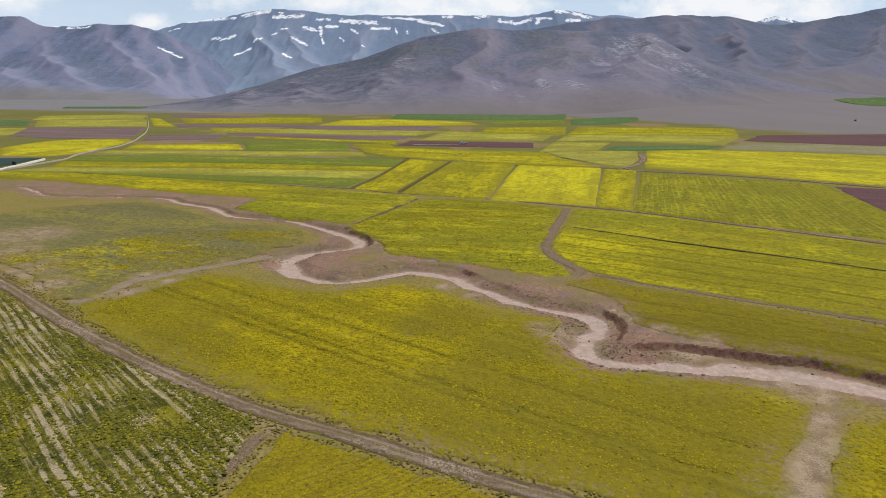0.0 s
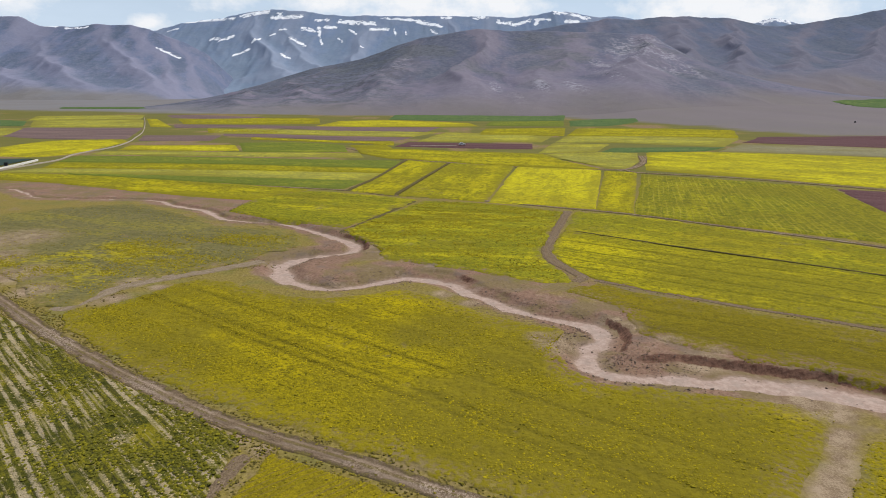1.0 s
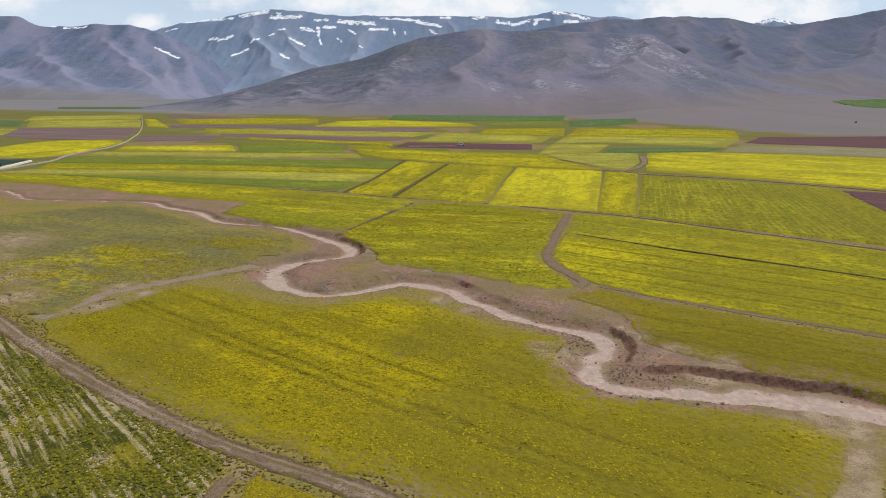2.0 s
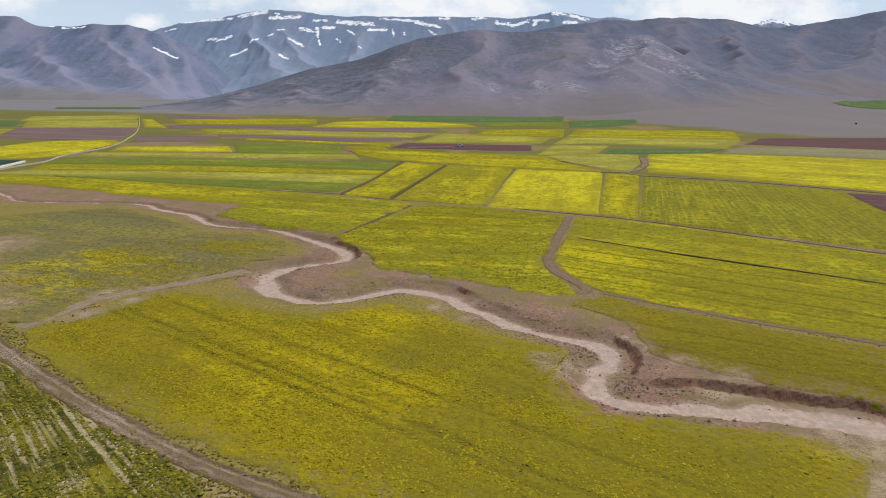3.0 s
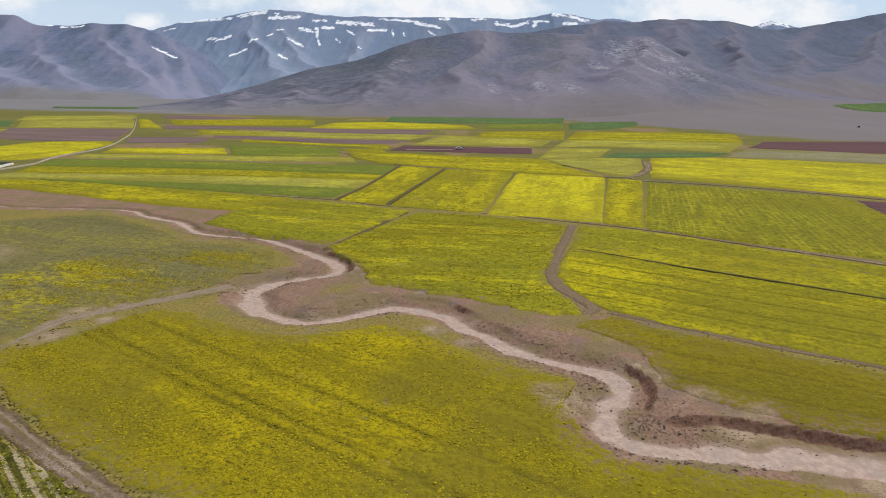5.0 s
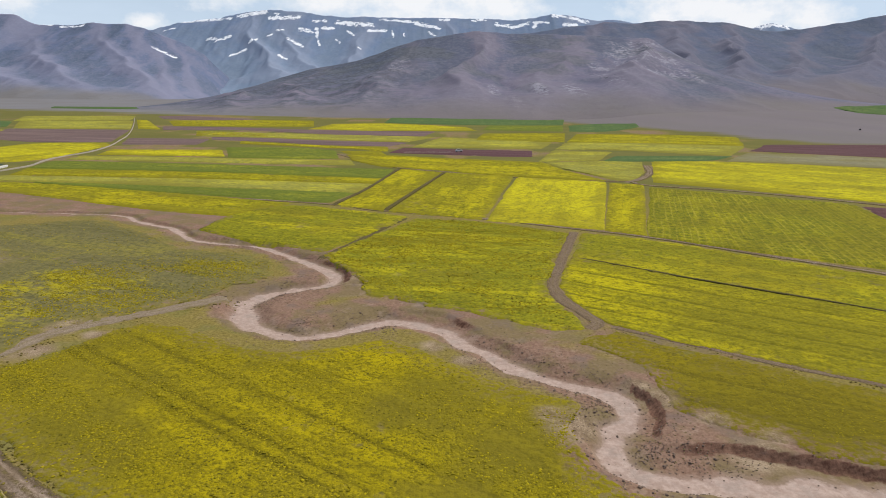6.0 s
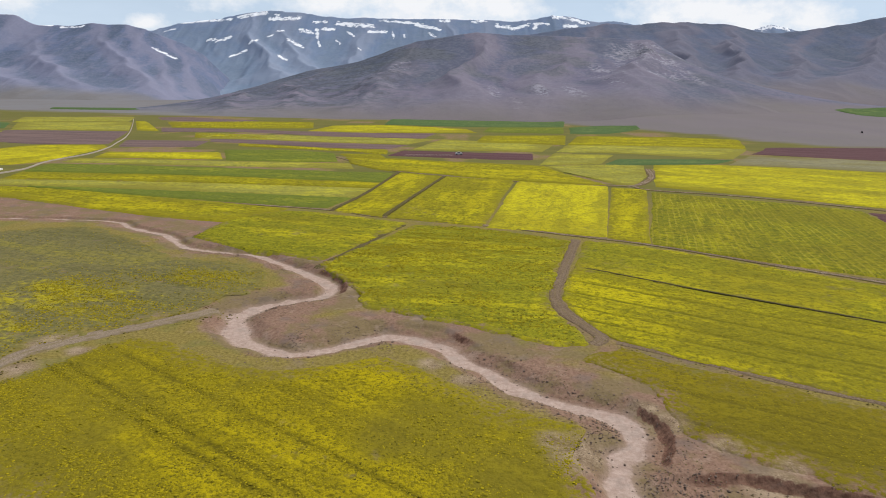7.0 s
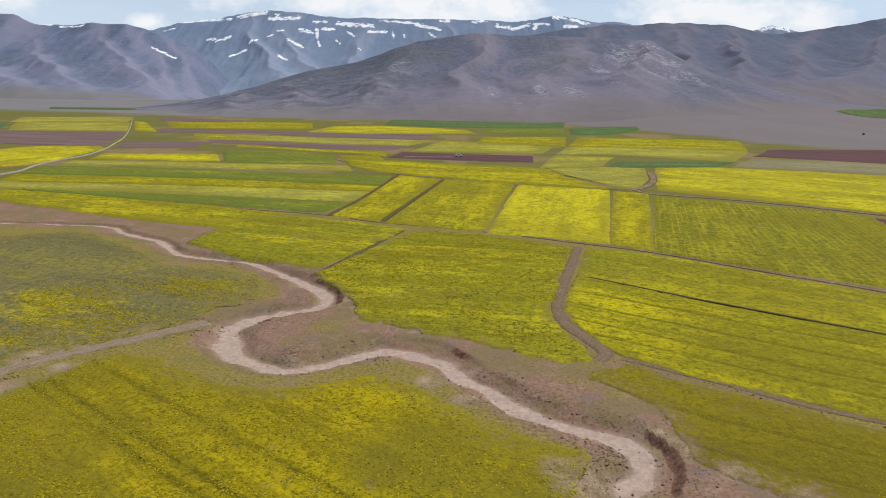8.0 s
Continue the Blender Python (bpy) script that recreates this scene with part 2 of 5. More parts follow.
    bare = s.calc("ADD", bare, s.calc("MULTIPLY", s.calc("SUBTRACT", fine, 0.5), 2.0))
    c = s.mix(s.step(bare, -0.2, 0.2 + 2.0 * wear, 1.0, 0.0), c, ground)
    thin = s.calc("ADD", s.calc("MULTIPLY", broad, 0.5), s.calc("MULTIPLY", mid, 0.5))
    c = s.mix(s.step(thin, 0.435 - 0.03 * (1 - wear), 0.33, 0.0, 0.85 * wear), c, soil)
    s.bump(s.calc("ADD", fine, s.calc("MULTIPLY", mid, 1.5)), 0.8, 0.25)
    return s.done(c)


def sparse_rows_material():
    """A thin crop: leafy rows, some in flower, with pale straw left lying between them."""
    s = Shade("sparse_rows", 0.95, 0.03)
    mid, fine, grain = s.noise(0.35, 5, 0.6), s.noise(1.7, 4, 0.65), s.noise(4.5, 4, 0.7)
    row, along = s.attr("row"), s.attr("along")
    fine_row = s.noise(1.0, 4, 0.65, vector=s.xyz(s.calc("MULTIPLY", row, 2.2), s.calc("MULTIPLY", along, 0.10)))
    c = s.mix(s.step(fine, 0.32, 0.66), (0.040, 0.044, 0.010), (0.150, 0.138, 0.018))
    c = s.mix(s.step(s.noise(0.22, 5, 0.65), 0.53, 0.40, 0.0, 0.65), c, (0.038, 0.046, 0.010))
    bloom = s.calc("ADD", s.noise(0.17, 5, 0.65), s.calc("MULTIPLY", s.calc("SUBTRACT", grain, 0.5), 0.7))
    c = s.mix(s.step(bloom, 0.50, 0.66, 0.0, 0.65), c, (0.26, 0.22, 0.012))
    c = s.mix(s.step(fine_row, 0.46, 0.36, 0.0, 0.8), c, (0.048, 0.044, 0.016))
    c = s.mix(s.step(fine_row, 0.53, 0.62, 0.0, 0.75), c, (0.27, 0.225, 0.11))
    lying = s.calc("ADD", s.attr("straw"), s.calc("MULTIPLY", s.calc("SUBTRACT", grain, 0.5), 1.5))
    c = s.mix(s.step(lying, 0.25, 0.85, 0.0, 0.85), c, s.mix(fine, (0.30, 0.235, 0.14), (0.48, 0.40, 0.27)))
    rim = s.calc("ADD", s.attr("edge"), s.calc("MULTIPLY", s.calc("SUBTRACT", mid, 0.5), 2.5))
    c = s.mix(s.step(rim, -0.2, 1.0, 1.0, 0.0), c, cover_colour(s, mid, fine))
    s.bump(s.calc("ADD", fine, grain), 0.8, 0.2)
    return s.done(c)


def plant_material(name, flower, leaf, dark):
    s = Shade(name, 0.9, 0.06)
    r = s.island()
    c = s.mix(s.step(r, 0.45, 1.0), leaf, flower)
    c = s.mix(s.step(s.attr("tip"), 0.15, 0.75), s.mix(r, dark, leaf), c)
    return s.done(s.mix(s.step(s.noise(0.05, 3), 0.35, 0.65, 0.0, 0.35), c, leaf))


def track_material(name="trodden_earth", ruts=0.8, edge=((0.11, 0.086, 0.032), (0.19, 0.152, 0.05)), soil=((0.110, 0.076, 0.046), (0.225, 0.165, 0.108))):
    s = Shade(name)
    a = s.calc("ABSOLUTE", s.attr("across"))
    mid, fine = s.noise(0.6, 5, 0.6), s.noise(5.0, 5, 0.75)
    streak = s.noise(1.0, 4, 0.6, vector=s.xyz(s.calc("MULTIPLY", s.attr("across"), 2.5), s.calc("MULTIPLY", s.attr("along"), 0.25)))
    earth = s.mix(s.step(fine, 0.3, 0.7), *soil)
    rut = s.mix(s.step(streak, 0.3, 0.7), (0.19, 0.135, 0.095), (0.37, 0.288, 0.22))
    in_rut = s.step(s.calc("ABSOLUTE", s.calc("SUBTRACT", a, 0.33)), 0.26, 0.06)
    worn = s.step(s.calc("ADD", s.calc("MULTIPLY", mid, 0.6), s.calc("MULTIPLY", s.noise(0.06, 4, 0.6), 0.4)), 0.40, 0.58, 0.1, ruts)
    c = s.mix(s.calc("MULTIPLY", in_rut, worn), earth, rut)
    grass = s.mix(fine, *edge)
    c = s.mix(s.calc("MULTIPLY", s.step(a, 0.20, 0.05), s.step(mid, 0.40, 0.60, 0.0, 0.75)), c, grass)
    rubble = s.calc("MULTIPLY", s.step(fine, 0.48, 0.60), s.step(s.noise(0.09, 3), 0.44, 0.60))
    c = s.mix(s.calc("MULTIPLY", rubble, 0.8 if ruts > 0.5 else 0.12), c, (0.42, 0.335, 0.265))
    ragged = s.calc("ADD", s.calc("MULTIPLY", s.calc("SUBTRACT", mid, 0.5), 2.2), s.calc("MULTIPLY", s.calc("SUBTRACT", fine, 0.5), 0.9))
    rim = s.calc("ADD", a, ragged)
    c = s.mix(s.step(rim, 0.46, 0.72, 0.0, ruts), c, s.mix(fine, (0.062, 0.046, 0.028), (0.125, 0.094, 0.054)))
    c = s.mix(s.step(rim, 0.62, 0.95), c, grass)
    s.bump(s.calc("ADD", fine, mid), 0.8, 0.12)
    return s.done(c)


def plain_material(name, a, b, scale=1.0, roughness=0.85, relief=0.4):
    s = Shade(name, roughness, 0.1)
    n = s.noise(scale, 5, 0.65)
    s.bump(n, relief, 0.1)
    c = s.mix(n, a, b)
    return s.done(s.mix(s.calc("MULTIPLY", s.each(), 0.4), c, a))


def ploughed_material(name, a, b):
    s = Shade(name, 0.95, 0.05)
    streak = s.noise(1.0, 4, 0.6, vector=s.xyz(s.calc("MULTIPLY", s.attr("row"), 0.16), s.calc("MULTIPLY", s.attr("along"), 0.012)))
    n = s.calc("ADD", s.calc("MULTIPLY", streak, 0.6), s.calc("MULTIPLY", s.noise(0.8, 5, 0.65), 0.4))
    c = s.mix(s.step(n, 0.35, 0.65), a, b)
    bare = s.calc("ADD", s.attr("edge"), s.calc("MULTIPLY", s.calc("SUBTRACT", s.noise(0.3, 4), 0.5), 6.0))
    c = s.mix(s.step(bare, -0.5, 1.0, 0.8, 0.0), c, (0.20, 0.17, 0.09))
    s.bump(s.noise(1.5, 4, 0.7), 0.6, 0.2)
    return s.done(c)


def mountain_material(name, low, high, rock, scree_lit, snow=False, veg_shade=(0.10, 0.105, 0.075), scrub=False, foot=0.10):
    s = Shade(name, 0.95, 0.05)
    broad, mid, fine = s.noise(0.0035, 5, 0.55), s.noise(0.012, 6, 0.6), s.noise(0.05, 5, 0.65)
    c = s.mix(s.step(s.calc("ADD", s.attr("height"), s.calc("MULTIPLY", s.calc("SUBTRACT", broad, 0.5), 1.0)), 0.1, 0.75), low, high)
    c = s.mix(s.step(s.calc("ADD", mid, s.calc("MULTIPLY", s.calc("SUBTRACT", broad, 0.5), 1.2)), 0.42, 0.68, 0.0, 0.6), c, veg_shade)
    # soft light on ribs and spurs, shade in gullies between, put into the colour
    ribs = s.calc("ADD", s.attr("gully"), s.calc("MULTIPLY", s.calc("SUBTRACT", mid, 0.5), 0.5))
    c = s.mix(s.step(ribs, 0.62, 0.92, 0.0, 0.45), c, scree_lit)
    c = s.mix(s.step(ribs, 0.42, 0.15, 0.0, 0.55), c, veg_shade)
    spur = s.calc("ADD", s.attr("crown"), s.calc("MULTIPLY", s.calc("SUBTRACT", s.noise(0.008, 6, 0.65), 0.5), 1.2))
    c = s.mix(s.step(spur, 0.35, 0.80, 0.0, 0.65), c, scree_lit)
    c = s.mix(s.step(spur, 0.10, -0.25, 0.0, 0.55), c, veg_shade)
    c = s.mix(s.step(fine, 0.40, 0.64, 0.0, 0.22), c, scree_lit)
    rubble = s.noise(0.05, 7, 0.8, warp=0.6)
    if scrub:
        where = s.calc("MULTIPLY", s.step(s.split(0), 60, -200), s.step(s.calc("ADD", s.noise(0.02, 6, 0.7), s.calc("MULTIPLY", s.attr("height"), 0.16)), 0.46, 0.60))
        c = s.mix(s.calc("MULTIPLY", where, 0.75), c, s.mix(s.step(rubble, 0.4, 0.6), (0.060, 0.070, 0.078), veg_shade))
        hollow = s.calc("MULTIPLY", s.step(s.noise(0.006, 4, 0.6), 0.50, 0.60), s.step(s.attr("height"), 0.15, 0.4))
        c = s.mix(s.calc("MULTIPLY", hollow, 0.55), c, (0.092, 0.102, 0.112))
    crag = s.calc("MULTIPLY", s.step(s.attr("crag"), 0.06, 0.65, 0.18, 1.0), s.step(s.calc("ADD", s.noise(0.10, 5, 0.75), s.calc("MULTIPLY", s.calc("SUBTRACT", mid, 0.5), 0.5)), 0.47, 0.60))
    c = s.mix(s.calc("MULTIPLY", crag, 0.8), c, rock)
    dark = s.calc("MULTIPLY", s.step(s.noise(0.13, 3, 0.7), 0.60, 0.68), s.step(s.calc("ADD", mid, s.attr("crag")), 0.56, 0.80))
    c = s.mix(s.calc("MULTIPLY", dark, 0.75), c, (0.065, 0.065, 0.072))
    if foot:
        low_down = s.calc("ADD", s.attr("height"), s.calc("MULTIPLY", s.calc("SUBTRACT", broad, 0.5), 0.25))
        c = s.mix(s.step(low_down, 2.2 * foot, 0.4 * foot), c, fan_colour(s))
    if snow:
        ragged = s.calc("ADD", s.calc("MULTIPLY", s.attr("snow"), 0.9), s.calc("MULTIPLY", s.calc("SUBTRACT", s.noise(0.035, 7, 0.75), 0.5), 4.5))
        ragged = s.calc("MULTIPLY", ragged, s.step(s.attr("snow"), 0.12, 0.35))
        c = s.mix(s.step(ragged, 0.45, 0.65), c, (0.84, 0.86, 0.90))
    s.bump(s.calc("ADD", s.calc("MULTIPLY", mid, 2.0), s.calc("ADD", fine, rubble)), 0.36, 3.0)
    return s.done(c)


M_GROUND = ground_material()
SOIL = (0.20, 0.15, 0.10)
CROPS = {
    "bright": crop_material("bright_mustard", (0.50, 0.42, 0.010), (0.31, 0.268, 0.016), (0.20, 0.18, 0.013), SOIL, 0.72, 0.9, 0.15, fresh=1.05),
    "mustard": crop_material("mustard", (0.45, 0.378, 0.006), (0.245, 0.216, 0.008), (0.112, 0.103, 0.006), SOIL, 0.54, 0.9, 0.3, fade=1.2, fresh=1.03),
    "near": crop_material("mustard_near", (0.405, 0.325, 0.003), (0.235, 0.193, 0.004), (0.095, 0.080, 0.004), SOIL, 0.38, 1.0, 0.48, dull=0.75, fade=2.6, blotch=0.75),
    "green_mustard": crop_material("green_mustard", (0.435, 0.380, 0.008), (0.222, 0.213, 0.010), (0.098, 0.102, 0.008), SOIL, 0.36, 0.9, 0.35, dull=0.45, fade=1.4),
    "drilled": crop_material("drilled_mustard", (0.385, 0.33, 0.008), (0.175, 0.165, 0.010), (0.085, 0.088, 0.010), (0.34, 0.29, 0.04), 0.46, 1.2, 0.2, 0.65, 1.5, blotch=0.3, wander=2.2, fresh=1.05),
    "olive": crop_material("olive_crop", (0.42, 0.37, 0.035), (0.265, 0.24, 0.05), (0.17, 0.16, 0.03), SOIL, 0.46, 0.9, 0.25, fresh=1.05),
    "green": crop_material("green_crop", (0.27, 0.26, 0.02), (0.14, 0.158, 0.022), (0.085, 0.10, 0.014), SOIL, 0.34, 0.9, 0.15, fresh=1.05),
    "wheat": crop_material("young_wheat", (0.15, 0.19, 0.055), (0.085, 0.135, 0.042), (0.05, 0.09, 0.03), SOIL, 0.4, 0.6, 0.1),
    "sage": crop_material("sage_fallow", (0.25, 0.23, 0.12), (0.205, 0.19, 0.11), (0.16, 0.145, 0.085), SOIL, 0.5, 0.7, 0.25),
    "meadow": crop_material("rough_meadow", (0.34, 0.29, 0.013), (0.158, 0.140, 0.056), (0.098, 0.094, 0.032), (0.225, 0.165, 0.118), 0.13, 0.3, 1.0, dull=0.0, fade=3.0),
    "stubble": sparse_rows_material(),
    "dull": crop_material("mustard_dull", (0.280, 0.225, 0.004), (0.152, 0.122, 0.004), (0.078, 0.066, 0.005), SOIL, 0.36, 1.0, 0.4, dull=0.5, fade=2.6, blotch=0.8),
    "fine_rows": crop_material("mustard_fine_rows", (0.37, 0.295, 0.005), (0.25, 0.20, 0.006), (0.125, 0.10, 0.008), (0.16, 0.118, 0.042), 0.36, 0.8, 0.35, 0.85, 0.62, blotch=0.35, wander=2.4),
    "maroon": ploughed_material("maroon_tilth", (0.085, 0.042, 0.045), (0.128, 0.068, 0.07)),
    "mauve": ploughed_material("mauve_tilth", (0.118, 0.08, 0.074), (0.185, 0.128, 0.118)),
}
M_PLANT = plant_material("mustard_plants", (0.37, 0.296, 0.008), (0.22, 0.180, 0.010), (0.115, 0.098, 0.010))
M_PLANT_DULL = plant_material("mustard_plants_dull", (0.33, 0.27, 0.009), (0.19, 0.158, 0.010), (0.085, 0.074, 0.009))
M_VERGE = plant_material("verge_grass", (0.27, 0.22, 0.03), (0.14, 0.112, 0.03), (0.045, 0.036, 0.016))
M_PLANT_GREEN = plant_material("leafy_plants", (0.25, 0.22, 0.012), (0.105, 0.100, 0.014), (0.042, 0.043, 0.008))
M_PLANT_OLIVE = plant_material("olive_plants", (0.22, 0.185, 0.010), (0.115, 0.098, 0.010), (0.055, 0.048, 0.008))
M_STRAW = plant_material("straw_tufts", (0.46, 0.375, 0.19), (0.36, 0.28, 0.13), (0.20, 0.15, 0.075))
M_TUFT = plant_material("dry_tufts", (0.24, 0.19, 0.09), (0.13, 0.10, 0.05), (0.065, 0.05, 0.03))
M_TRACK = track_material()
M_PATH = track_material("trodden_path", 0.15, ((0.155, 0.112, 0.06), (0.225, 0.168, 0.095)))
M_FAINT = track_material("faint_track", 0.15, ((0.150, 0.116, 0.052), (0.245, 0.192, 0.095)), ((0.185, 0.142, 0.098), (0.305, 0.240, 0.172)))
M_BAULK = track_material("grassy_baulk", 0.1, ((0.075, 0.066, 0.020), (0.135, 0.115, 0.034)), ((0.062, 0.052, 0.020), (0.125, 0.102, 0.040)))
M_STONE = plain_material("stream_stone", (0.10, 0.070, 0.055), (0.24, 0.175, 0.135), 3.0)
M_PALE = plain_material("pale_gravel_road", (0.22, 0.185, 0.14), (0.46, 0.41, 0.35), 0.3)
M_CONCRETE = plain_material("weathered_concrete", (0.62, 0.60, 0.55), (0.80, 0.78, 0.74), 0.8)
M_DARK = plain_material("dark_painted_steel", (0.02, 0.022, 0.022), (0.05, 0.05, 0.05), 3.0, 0.6)


# ---- arithmetic of the land ----
def hashed(ix, iy, seed):
    h = (ix.astype(np.int64) * 374761393 + iy.astype(np.int64) * 668265263 + seed * 974634777) & 0x7FFFFFFF
    h = ((h ^ (h >> 13)) * 1274126177) & 0x7FFFFFFF
    return ((h ^ (h >> 16)) & 0xFFFF) / 65535.0


def vnoise(x, y, seed=0):
    ix, iy = np.floor(x), np.floor(y)
    fx, fy = x - ix, y - iy
    fx, fy = fx * fx * fx * (fx * (fx * 6 - 15) + 10), fy * fy * fy * (fy * (fy * 6 - 15) + 10)
    a, b = hashed(ix, iy, seed), hashed(ix + 1, iy, seed)
    c, d = hashed(ix, iy + 1, seed), hashed(ix + 1, iy + 1, seed)
    return (a * (1 - fx) + b * fx) * (1 - fy) + (c * (1 - fx) + d * fx) * fy


def fbm(x, y, octaves=4, seed=0, gain=0.5, ridged=False):
    total, amp, norm = 0.0, 1.0, 0.0
    for k in range(octaves):
        n = vnoise(x + 17.3 * k, y - 9.1 * k, seed + k)
        total = total + amp * (1 - np.abs(2 * n - 1) if ridged else n)
        norm, amp, x, y = norm + amp, amp * gain, x * 2.03, y * 2.03
    return total / norm


def smooth(x, a, b):
    t = np.clip((x - a) / (b - a), 0, 1)
    return t * t * (3 - 2 * t)


def curve(points, step=0.5):
    """A smooth line through points, in steps of about that length."""
    p = np.array(points, float)
    if len(p) > 2:
        q = np.vstack([2 * p[0] - p[1], p, 2 * p[-1] - p[-2]])
        line = []
        for i in range(1, len(q) - 2):
            n = max(2, int(np.linalg.norm(q[i + 1] - q[i]) / step))
            t = np.linspace(0, 1, n, endpoint=False)[:, None]
            a, b, c, d = q[i - 1], q[i], q[i + 1], q[i + 2]
            line.append(0.5 * (2 * b + (c - a) * t + (2 * a - 5 * b + 4 * c - d) * t ** 2 + (3 * b - a - 3 * c + d) * t ** 3))
        return np.vstack([*line, p[-1:]])
    n = max(2, int(np.linalg.norm(p[1] - p[0]) / step))
    return p[0] + (p[1] - p[0]) * np.linspace(0, 1, n + 1)[:, None]


def resample(line, n):
    line = np.array(line, float)
    s = np.r_[0, np.cumsum(np.linalg.norm(np.diff(line, axis=0), axis=1))]
    t = np.linspace(0, s[-1], n)
    return np.stack([np.interp(t, s, line[:, 0]), np.interp(t, s, line[:, 1])], 1)


# the bed of the dry stream, from far to near
STREAM = curve([
    (-182, 178), (-162, 174), (-142.8, 179.4), (-137.5, 186.2), (-132.2, 188.7), (-125.1, 183.3), (-115.4, 174.3), 
    (-105.1, 172.7), (-91.9, 172.2), (-79.9, 170.7), (-72.1, 163.7), (-61.2, 156.6), (-53.2, 147.0), (-44.9, 143.1), 
    (-36.0, 140.8), (-29.8, 135.3), (-22.9, 128.1), (-17.7, 122.1), (-17.2, 117.3), (-21.5, 113.6), (-26.2, 110.6), 
    (-28.2, 105.0), (-26.4, 99.7), (-22.3, 95.3), (-16.9, 93.3), (-11.7, 95.6), (-6.9, 99.2), (-1.7, 98.4), (2.5, 94.4), 
    (6.3, 89.3), (10.8, 83.7), (15.9, 80.6), (19.6, 77.8), (20.1, 74.8), (18.1, 71.2), (16.5, 68.1), (17.1, 65.2), 
    (20.5, 63.7), (25.9, 62.9), (31.9, 62.4), (37.4, 61.2), (41.1, 59.4), (44.7, 57.1), (49.5, 53.7), (62, 44), (82, 30)], 0.6)
# along the stream, by x and y of the nearest bed point: half width, far bank's shelf, far bank's height, near bank's width
UPPER_BANKS = [
    (-140, 182, 1.0, 0.4, 0.3, 1.5), (-100, 167, 0.6, 0.3, 0.5, 1.5), (-70, 158, 1.1, 0.5, 0.5, 2.0), (-58, 151, 1.1, 0.4, 0.9, 2.2),
    (-43, 138, 0.9, 1.5, 0.25, 2.0), (-28, 130, 1.1, 1.0, 0.35, 2.0), (-17, 118, 1.4, 0.5, 0.75, 1.5), (-21, 110, 1.2, 1.4, 0.2, 1.5)]
LOWER_BANKS = [
    (-27, 101, 1.8, 2.0, 0.35, 1.5), (-21, 92, 1.4, 2.2, 0.25, 1.5), (-7, 96, 1.2, 2.4, 0.2, 2.2), (-1.2, 94.8, 1.3, 2.0, 0.6, 2.6), (2, 91, 1.3, 1.5, 0.9, 3.0), (4.8, 87.6, 1.2, 1.4, 0.8, 2.2),
    (10, 81, 1.1, 2.5, 0.15, 1.5), (14.6, 78.2, 1.2, 2.5, 0.15, 1.8), (17.3, 76.5, 1.3, 2.2, 0.2, 2.0), (19.3, 73.6, 1.4, 1.1, 1.3, 3.0), (18.8, 71.2, 1.3, 1.2, 1.2, 2.5), (17, 68.4, 1.4, 2.0, 0.4, 2.5), (16, 64, 1.4, 3.2, 0.35, 1.2),
    (25, 61, 1.5, 2.9, 0.7, 1.2), (36, 59, 1.8, 1.3, 1.4, 1.5), (48, 52, 2.0, 0.7, 1.5, 1.5), (80, 30, 2.0, 0.7, 1.5, 1.5)]
BANKS = np.array(UPPER_BANKS + LOWER_BANKS).reshape(-1, 6) * (1.035, 1.035, 1, 1, 0.8, 1)


def stream_terms(x, y):
    """Signed distance from the stream's middle (positive on the far side) and its bank numbers, for points near it."""
    a, b = STREAM[:-1], STREAM[1:]
    ab = b - a
    ll = (ab ** 2).sum(1)
    dist, side, where = np.empty_like(x), np.empty_like(x), np.empty((len(x), 2))
    for i in range(0, len(x), 4000):
        p = np.stack([x[i:i + 4000], y[i:i + 4000]], 1)[:, None, :]
        t = np.clip(((p - a) * ab).sum(2) / ll, 0, 1)
        q = a + t[..., None] * ab
        d = ((p - q) ** 2).sum(2)
        k = d.argmin(1)
        r = np.arange(len(k))
        dist[i:i + 4000] = np.sqrt(d[r, k])
        v = p[:, 0] - a[k]
        side[i:i + 4000] = np.where(ab[k, 0] * v[:, 1] - ab[k, 1] * v[:, 0] >= 0, 1, -1)
        where[i:i + 4000] = q[r, k]
    w = 1 / (((where[:, None, :] - BANKS[None, :, :2]) ** 2).sum(2) + 4) ** 2
    return dist * side, (w @ BANKS[:, 2:]) / w.sum(1)[:, None]


DEPTH = 0.85


def fan_rise(x, y):
    """The long slopes that climb from the fields to the feet of the hills."""
    start = np.interp(x, [-1500, -900, -400, 0, 150, 230, 300, 360, 700, 3000], [1150, 1080, 930, 880, 860, 690, 440, 385, 360, 360])
    slope = np.interp(x, [-1500, -700, -200, 300, 800], [0.012, 0.012, 0.026, 0.036, 0.040])
    t = np.maximum(0, y - start)
    return slope * t * t / (t + 250), smooth(y, start - 60, start + 180)


